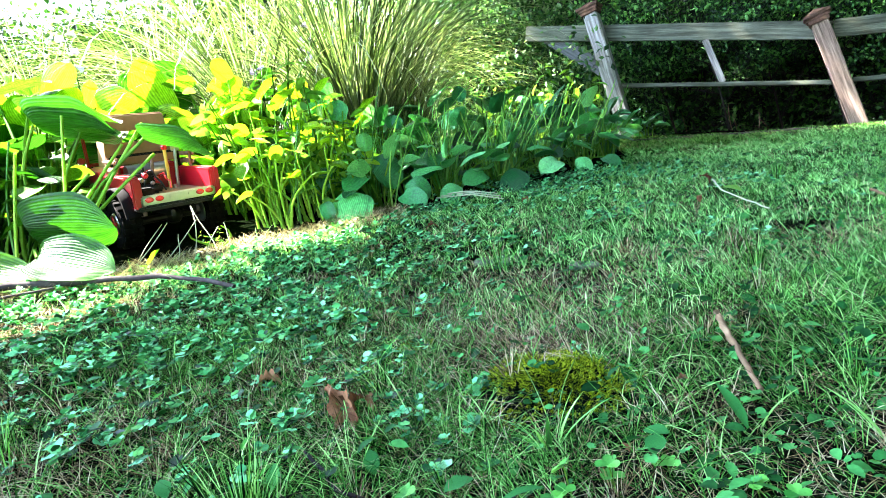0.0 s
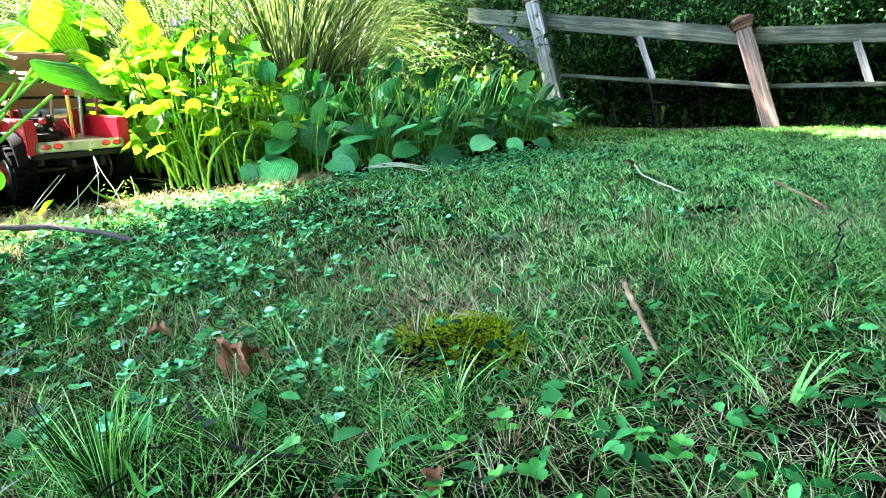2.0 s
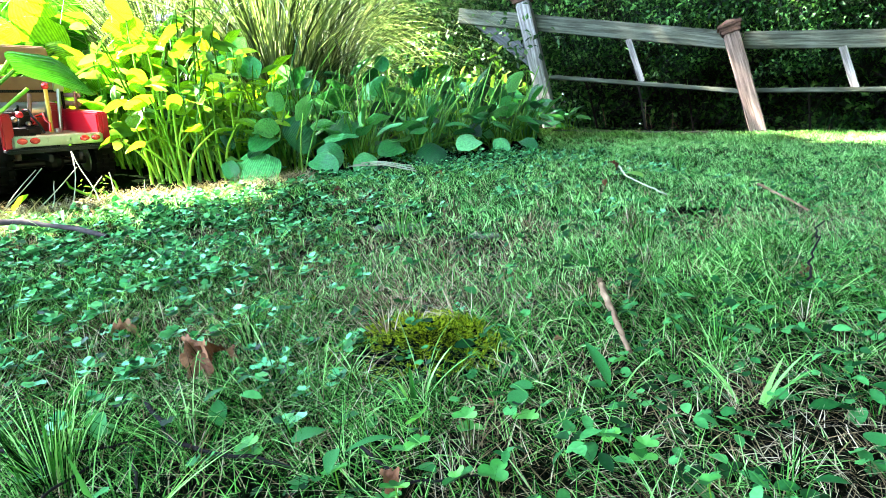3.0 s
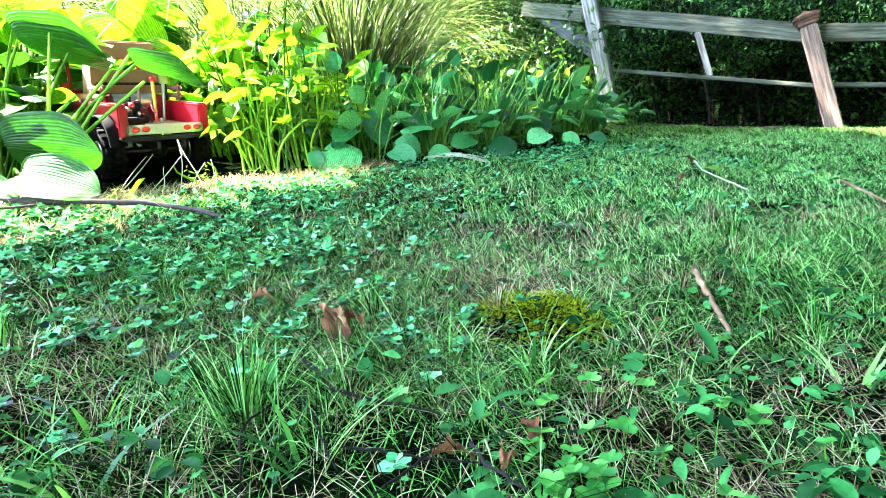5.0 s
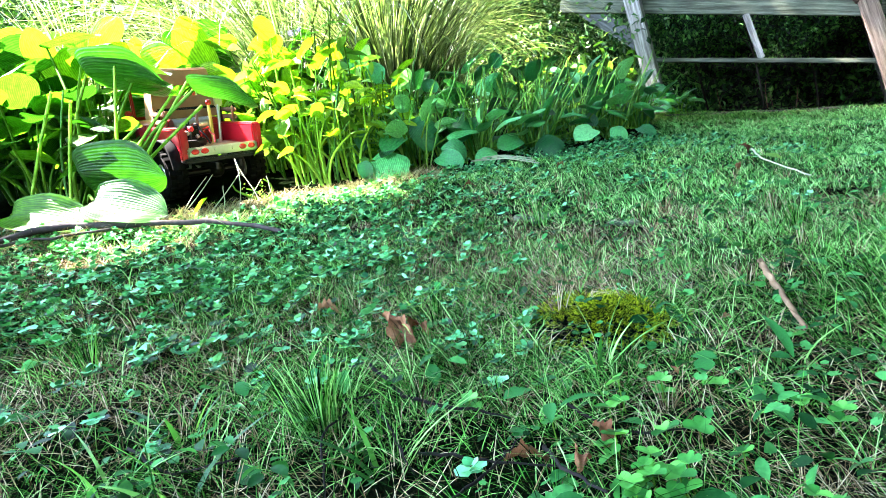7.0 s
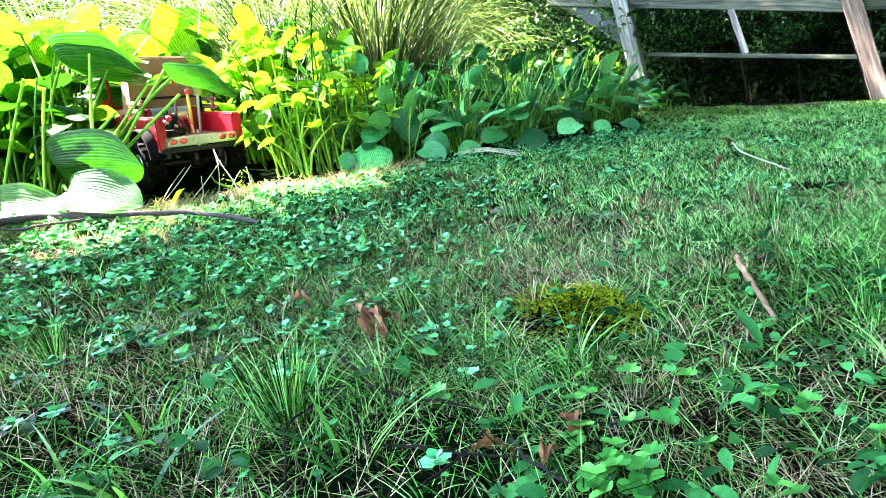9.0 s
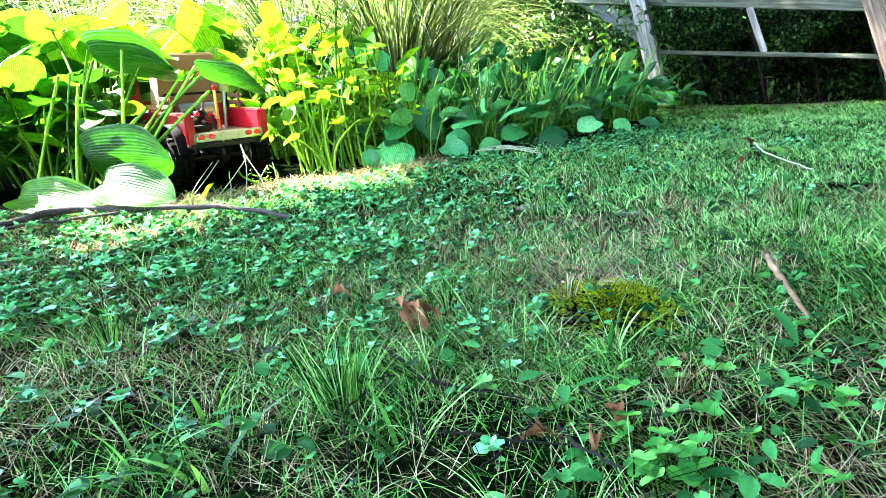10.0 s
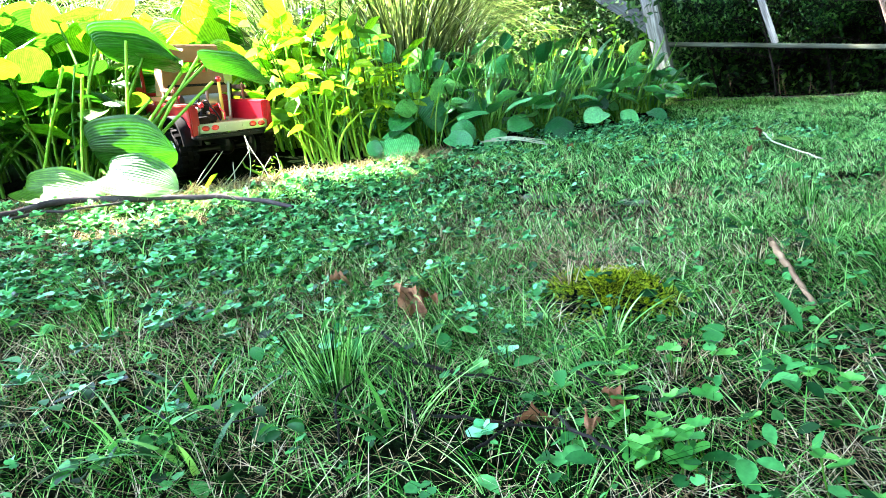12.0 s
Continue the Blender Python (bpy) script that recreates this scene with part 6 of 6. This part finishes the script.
def truck(m):
    root = tagged(new("toy_truck"), "red radio-controlled pickup truck with tan canvas top among hostas", "toy truck")
    root.matrix_world = m
    for x in (-0.098, 0.098):
        for y in (0.0, 0.285):
            wheel(root, x, y)
    # chassis and axles
    bm = bmesh.new()
    for x in (-0.028, 0.028):
        box(bm, (x, 0.14, 0.078), (0.008, 0.5, 0.014), None, 0.001)
    part("chassis_rail", bm, M_BLACK, root)
    for y in (0.0, 0.285):
        bm = rod(bmesh.new(), (-0.085, y, 0.056), (0.085, y, 0.056), 0.009, sides=10)
        bmesh.ops.create_uvsphere(bm, u_segments=12, v_segments=8, radius=0.021, matrix=Matrix.Translation((0.012, y, 0.056)))
        # black stands for the shade under the truck
        part("axle", bm, M_BLACK, root, "axle with round gear case, blackened for shade")
        for x in (-0.05, 0.05):
            bm = rod(bmesh.new(), (x, y + 0.012, 0.06), (x * 0.8, y + 0.03, 0.125), 0.007, sides=10)
            part("shock_absorber", bm, M_METAL, root)
    # load bed
    slab("bed_side", [((-0.083, -0.005, 0.137), (0.012, 0.17, 0.05)), ((-0.088, -0.005, 0.162), (0.022, 0.172, 0.008))], M_RED, root)
    slab("bed_side", [((0.083, -0.005, 0.137), (0.012, 0.17, 0.05)), ((0.088, -0.005, 0.162), (0.022, 0.172, 0.008))], M_RED, root)
    slab("bed_front", [((0, 0.082, 0.137), (0.17, 0.008, 0.056))], M_RED, root)
    slab("bed_floor", [((0, -0.005, 0.114), (0.16, 0.17, 0.006))], M_PLY, root, "pale plywood bed floor")
    slab("side_post", [((-0.092, -0.087, 0.13), (0.014, 0.014, 0.07))], M_RED, root)
    slab("side_post", [((0.092, -0.087, 0.13), (0.014, 0.014, 0.07))], M_RED, root)
    # rear plate with lamps
    slab("rear_plate", [((0, -0.092, 0.112), (0.168, 0.006, 0.022))], M_METAL, root, "pale metal rear plate")
    slab("bumper", [((0, -0.096, 0.094), (0.19, 0.012, 0.01)), ((-0.09, -0.086, 0.094), (0.012, 0.03, 0.01)), ((0.09, -0.086, 0.094), (0.012, 0.03, 0.01))], M_BLACK, root, "black tube rear bumper")
    for x in (-0.068, -0.046, 0.046, 0.068):
        bm = bmesh.new()
        bmesh.ops.create_uvsphere(bm, u_segments=14, v_segments=8, radius=1.0, matrix=Matrix.Translation((x, -0.095, 0.113)) @ Matrix.Diagonal((0.0095, 0.004, 0.0062, 1)))
        part("tail_lamp", bm, M_LENS, root, "round red tail lamp", True)
    for x in (-0.02, 0.022):
        bm = bmesh.new()
        bmesh.ops.create_cone(bm, cap_ends=True, segments=8, radius1=0.004, radius2=0.004, depth=0.004, matrix=pose(x, -0.096, 0.113, 90, 0, 0))
        part("plate_bolt", bm, M_METAL, root)
    # fenders
    for sx in (-1, 1):
        for y0 in (0.0, 0.285):
            bm = bmesh.new()
            prev = None
            for k in range(11):
                a = radians(8 + 164 * k / 10)
                cy, cz = y0 + 0.07 * math.cos(a), 0.066 + 0.075 * math.sin(a)
                row = [bm.verts.new((sx * x, y0 + (cy - y0) * f, 0.066 + (cz - 0.066) * f)) for x, f in ((0.078, 1.0), (0.112, 1.0), (0.114, 0.95), (0.078, 0.95))]
                if prev:
                    for j in range(4):
                        bm.faces.new((prev[j], prev[(j + 1) % 4], row[(j + 1) % 4], row[j]))
                prev = row
            part("fender", bm, M_RUBBER, root, "dark arched fender flare", True)
    # cab and bonnet
    bm = bmesh.new()
    secs = [(0.09, 0.086, 0.105, 0.178), (0.135, 0.088, 0.1, 0.18), (0.235, 0.088, 0.1, 0.178), (0.25, 0.08, 0.105, 0.172), (0.33, 0.07, 0.11, 0.163), (0.375, 0.06, 0.115, 0.15)]
    prev = None
    for y, hw, z0, z1 in secs:
        row = [bm.verts.new(v) for v in ((-hw, y, z0), (hw, y, z0), (hw, y, z1 - 0.012), (hw - 0.012, y, z1), (-hw + 0.012, y, z1), (-hw, y, z1 - 0.012))]
        if prev:
            for j in range(6):
                bm.faces.new((prev[j], prev[(j + 1) % 6], row[(j + 1) % 6], row[j]))
        else:
            bm.faces.new(row)
        prev = row
    bm.faces.new(prev[::-1])
    bmesh.ops.bevel(bm, geom=bm.edges[:], offset=0.003, segments=2, affect="EDGES", clamp_overlap=True)
    part("cab_body", bm, M_RED, root)
    slab("door_panel", [((-0.0895, 0.185, 0.14), (0.003, 0.085, 0.06))], M_RED, root)
    slab("door_panel", [((0.0895, 0.185, 0.14), (0.003, 0.085, 0.06))], M_RED, root)
    for sx in (-1, 1):
        slab("window_pillar", [((sx * 0.082, 0.238, 0.21), (0.008, 0.008, 0.09)), ((sx * 0.079, 0.19, 0.262), (0.008, 0.1, 0.007))], M_RED, root)
        slab("wing_mirror", [((sx * 0.098, 0.228, 0.196), (0.018, 0.006, 0.016))], M_RED, root)
    slab("windscreen_header", [((0, 0.24, 0.266), (0.15, 0.008, 0.008))], M_RED, root)
    slab("windscreen_sill", [((0, 0.24, 0.183), (0.165, 0.008, 0.008))], M_RED, root)
    # canvas top: rear wall with a window, quarter sides and roof
    bm = bmesh.new()
    th = 0.005
    y0, z0, z1 = 0.092, 0.182, 0.298
    hw = 0.085
    # rear wall as four strips round the window
    for c, s in (((0, y0, (z0 + 0.236) / 2), (2 * hw, th, 0.236 - z0)), ((0, y0, (0.262 + z1) / 2), (2 * hw, th, z1 - 0.262)), ((-0.062, y0, 0.249), (0.046, th, 0.026)), ((0.062, y0, 0.249), (0.046, th, 0.026))):
        box(bm, c, s)
    for sx in (-1, 1):
        box(bm, (sx * (hw - th / 2), y0 + 0.027, (z0 + z1) / 2), (th, 0.055, z1 - z0))
    box(bm, (0, y0 + 0.075, z1), (2 * hw, 0.155, 0.008), None, 0.003)
    for v in bm.verts:
        k = (v.co.z - z0) / (z1 - z0)
        v.co.x *= 1 - 0.16 * max(0, k)
        v.co.y += 0.012 * max(0, k) if v.co.y < y0 + 0.02 else 0
    bmesh.ops.bevel(bm, geom=[e for e in bm.edges if e.is_boundary is False and e.calc_face_angle(0) > 1.0], offset=0.0015, segments=1, affect="EDGES", clamp_overlap=True)
    part("canvas_top", bm, M_TAN, root, "tan canvas soft top with a rear window")
    slab("seat", [((-0.04, 0.15, 0.185), (0.055, 0.04, 0.03)), ((0.04, 0.15, 0.185), (0.055, 0.04, 0.03))], M_BLACK, root)
    # stake rails and gear in the bed
    for sx in (-1, 1):
        slab("stake_rail", [((sx * 0.088, 0.05, 0.178), (0.007, 0.09, 0.012)), ((sx * 0.088, 0.05, 0.196), (0.007, 0.09, 0.01))], M_BROWN, root, "brown wooden side rail")
        for y in (0.015, 0.085):
            slab("stake", [((sx * 0.083, y, 0.184), (0.006, 0.01, 0.045))], M_BROWN, root)
    slab("motor", [((-0.045, 0.012, 0.138), (0.05, 0.06, 0.04))] + [((-0.045, -0.012 + 0.009 * k, 0.161), (0.056, 0.004, 0.008)) for k in range(6)], M_BLACK, root, "black finned motor", 0.001)
    for k in range(5):
        bm = bmesh.new()
        bmesh.ops.create_uvsphere(bm, u_segments=10, v_segments=6, radius=0.005 + 0.001 * (k % 3), matrix=Matrix.Translation((-0.066 + 0.012 * k, -0.022 - 0.004 * (k % 2), 0.142 + 0.009 * (k % 3))))
        part("fitting", bm, M_METAL if k % 2 else M_RED, root, "small bright metal fitting", True)
    bm = rod(bmesh.new(), (-0.055, 0.058, 0.166), (0.04, 0.058, 0.166), 0.017, sides=20)
    part("canister", bm, M_METAL, root, "silver cylinder behind the cab")
    # tangle of dark leads and small boxes beside the motor
    g = np.random.default_rng(4)
    for c in range(7):
        u = np.linspace(0, 1, 9)[:, None]
        a, b = np.array([g.uniform(-0.07, -0.01), g.uniform(-0.04, 0.05), 0.12]), np.array([g.uniform(-0.07, 0.01), g.uniform(-0.05, 0.06), 0.125])
        path = a + (b - a) * u + np.array([0, 0, g.uniform(0.02, 0.055)]) * np.sin(np.pi * u) + g.normal(0, 0.003, (9, 3))
        ob = new("lead", tubes("lead", [(path, np.full(9, 0.0022))], M_BLACK if c % 3 else M_LENS, 6))
        ob.parent = root
    slab("receiver_box", [((-0.012, 0.02, 0.126), (0.03, 0.035, 0.018))], M_BLACK, root, "small black receiver box")
    slab("recovery_box", [((-0.058, -0.045, 0.126), (0.03, 0.04, 0.02))], M_RUBBER, root, "dark grey tool box")
    slab("grab_bar", [((0, 0.072, 0.205), (0.16, 0.006, 0.006)), ((-0.078, 0.072, 0.185), (0.006, 0.006, 0.045)), ((0.078, 0.072, 0.185), (0.006, 0.006, 0.045))], M_BLACK, root, "black bar behind the cab")
    bm = rod(bmesh.new(), (-0.05, -0.02, 0.128), (-0.02, -0.02, 0.128), 0.012, sides=14)
    part("winch", bm, M_BLACK, root)
    for a, b, mat, nm in (((0.03, 0.03, 0.117), (0.035, 0.04, 0.215), M_YELLOW, "jack_post"), ((0.05, 0.035, 0.117), (0.062, 0.045, 0.21), M_METAL, "shovel_handle"), ((-0.02, 0.01, 0.117), (0.0, 0.03, 0.2), M_BROWN, "tool_handle")):
        part(nm, rod(bmesh.new(), a, b, 0.004, sides=8), mat, root)
    bm = bmesh.new()
    bmesh.ops.create_uvsphere(bm, u_segments=10, v_segments=6, radius=0.008, matrix=Matrix.Translation((0.035, 0.04, 0.217)))
    part("jack_head", bm, M_LENS, root, "red jack head", True)
    slab("shovel_blade", [((0.063, 0.046, 0.22), (0.022, 0.004, 0.03))], M_METAL, root)
    return root


def truck_pose(x, y, heading, lean=0.0, pitch=0.0, size=1.0):
    """Stands on the sloping ground: heading in degrees from +y, counterclockwise."""
    n = Vector((float(gz(x - 0.1, y) - gz(x + 0.1, y)) / 0.2, float(gz(x, y - 0.1) - gz(x, y + 0.1)) / 0.2, 1)).normalized()
    f = Vector((-math.sin(radians(heading)), math.cos(radians(heading)), 0))
    f = (f - n * f.dot(n)).normalized()
    r = f.cross(n)
    m = Matrix((r, f, n)).transposed().to_4x4()
    m.translation = on(x, y, 0.0)
    return m @ pose(0, 0, 0, pitch, lean, 0) @ Matrix.Scale(size, 4)


DEAD = [((-0.558, 1.840, 0.733), (-0.548, 1.720, 0.587)),
        ((-0.725, 1.740, 0.649), (-0.620, 1.800, 0.698)),
        ((-0.642, 1.740, 0.620), (-0.537, 1.820, 0.689)),
        ((-0.604, 1.720, 0.604), (-0.584, 1.780, 0.656)),
        ((-0.516, 1.800, 0.655), (-0.551, 1.860, 0.739)),
        ((-0.479, 1.820, 0.648), (-0.441, 1.800, 0.600)),
        ((-0.535, 1.760, 0.595), (-0.473, 1.800, 0.648)),
        ((-0.744, 1.800, 0.648), (-0.654, 1.840, 0.704))]
for k, (a, b) in enumerate(DEAD):
    u = np.linspace(0, 1, 7)[:, None]
    a, b = np.array(a), np.array(b)
    low = a if a[2] < b[2] else b
    low[2] = float(gz(low[0], low[1]))
    path = a + (b - a) * u + np.array([0.012, 0, 0.006]) * np.sin(np.pi * u + 0.4 * k)
    tagged(new("dead_stem", tubes("dead_stem", [(path, np.linspace(0.0016, 0.0011, 7))], M_PALETWIG, 5)), "thin bleached dead stem leaning beside the truck", "stem", "dead stems")
seedling = tagged(new("seedling"), "small yellow-green seedling with two leaves on the mulch", "seedling")
seedling.location = on(-0.64, 1.63)
put_stalk(seedling, Vector((0, 0, 0)), Vector((0.005, 0, 0.03)), 0.002, "stem", STALK_PALE)
put_leaf(seedling, Vector((0.005, 0, 0.03)), -80, 45, 0, 0.05, LEAF_PALE[4], 0.8)
put_leaf(seedling, Vector((0.0, 0, 0.02)), 70, 30, 0, 0.03, LEAF_PALE[4], 0.8)

truck(truck_pose(-0.717, 2.042, 40.2, 3.7, -0.6, 1.41))


# ---- small things at the bed's edge ----
x, y = rng.uniform(-1.4, 0.1, 9000), rng.uniform(0, 1, 9000)
y = bed_edge(x) - 0.14 + 0.27 * y
a = rng.uniform(0, 6.28, 9000)
me = blades("bed_mulch", np.stack([x, y, gz(x, y)], -1), np.stack([np.cos(a), np.sin(a), 0 * a], -1), rng.uniform(0.01, 0.034, 9000), rng.uniform(0.0012, 0.003, 9000),
            rng.uniform(0.1, 0.6, 9000), rng.uniform(1.2, 3, 9000), 2, M_MULCH)
tagged(new("bed_mulch", me), "dry straw and stalk scraps along the bed's edge", "mulch", kind="stuff")
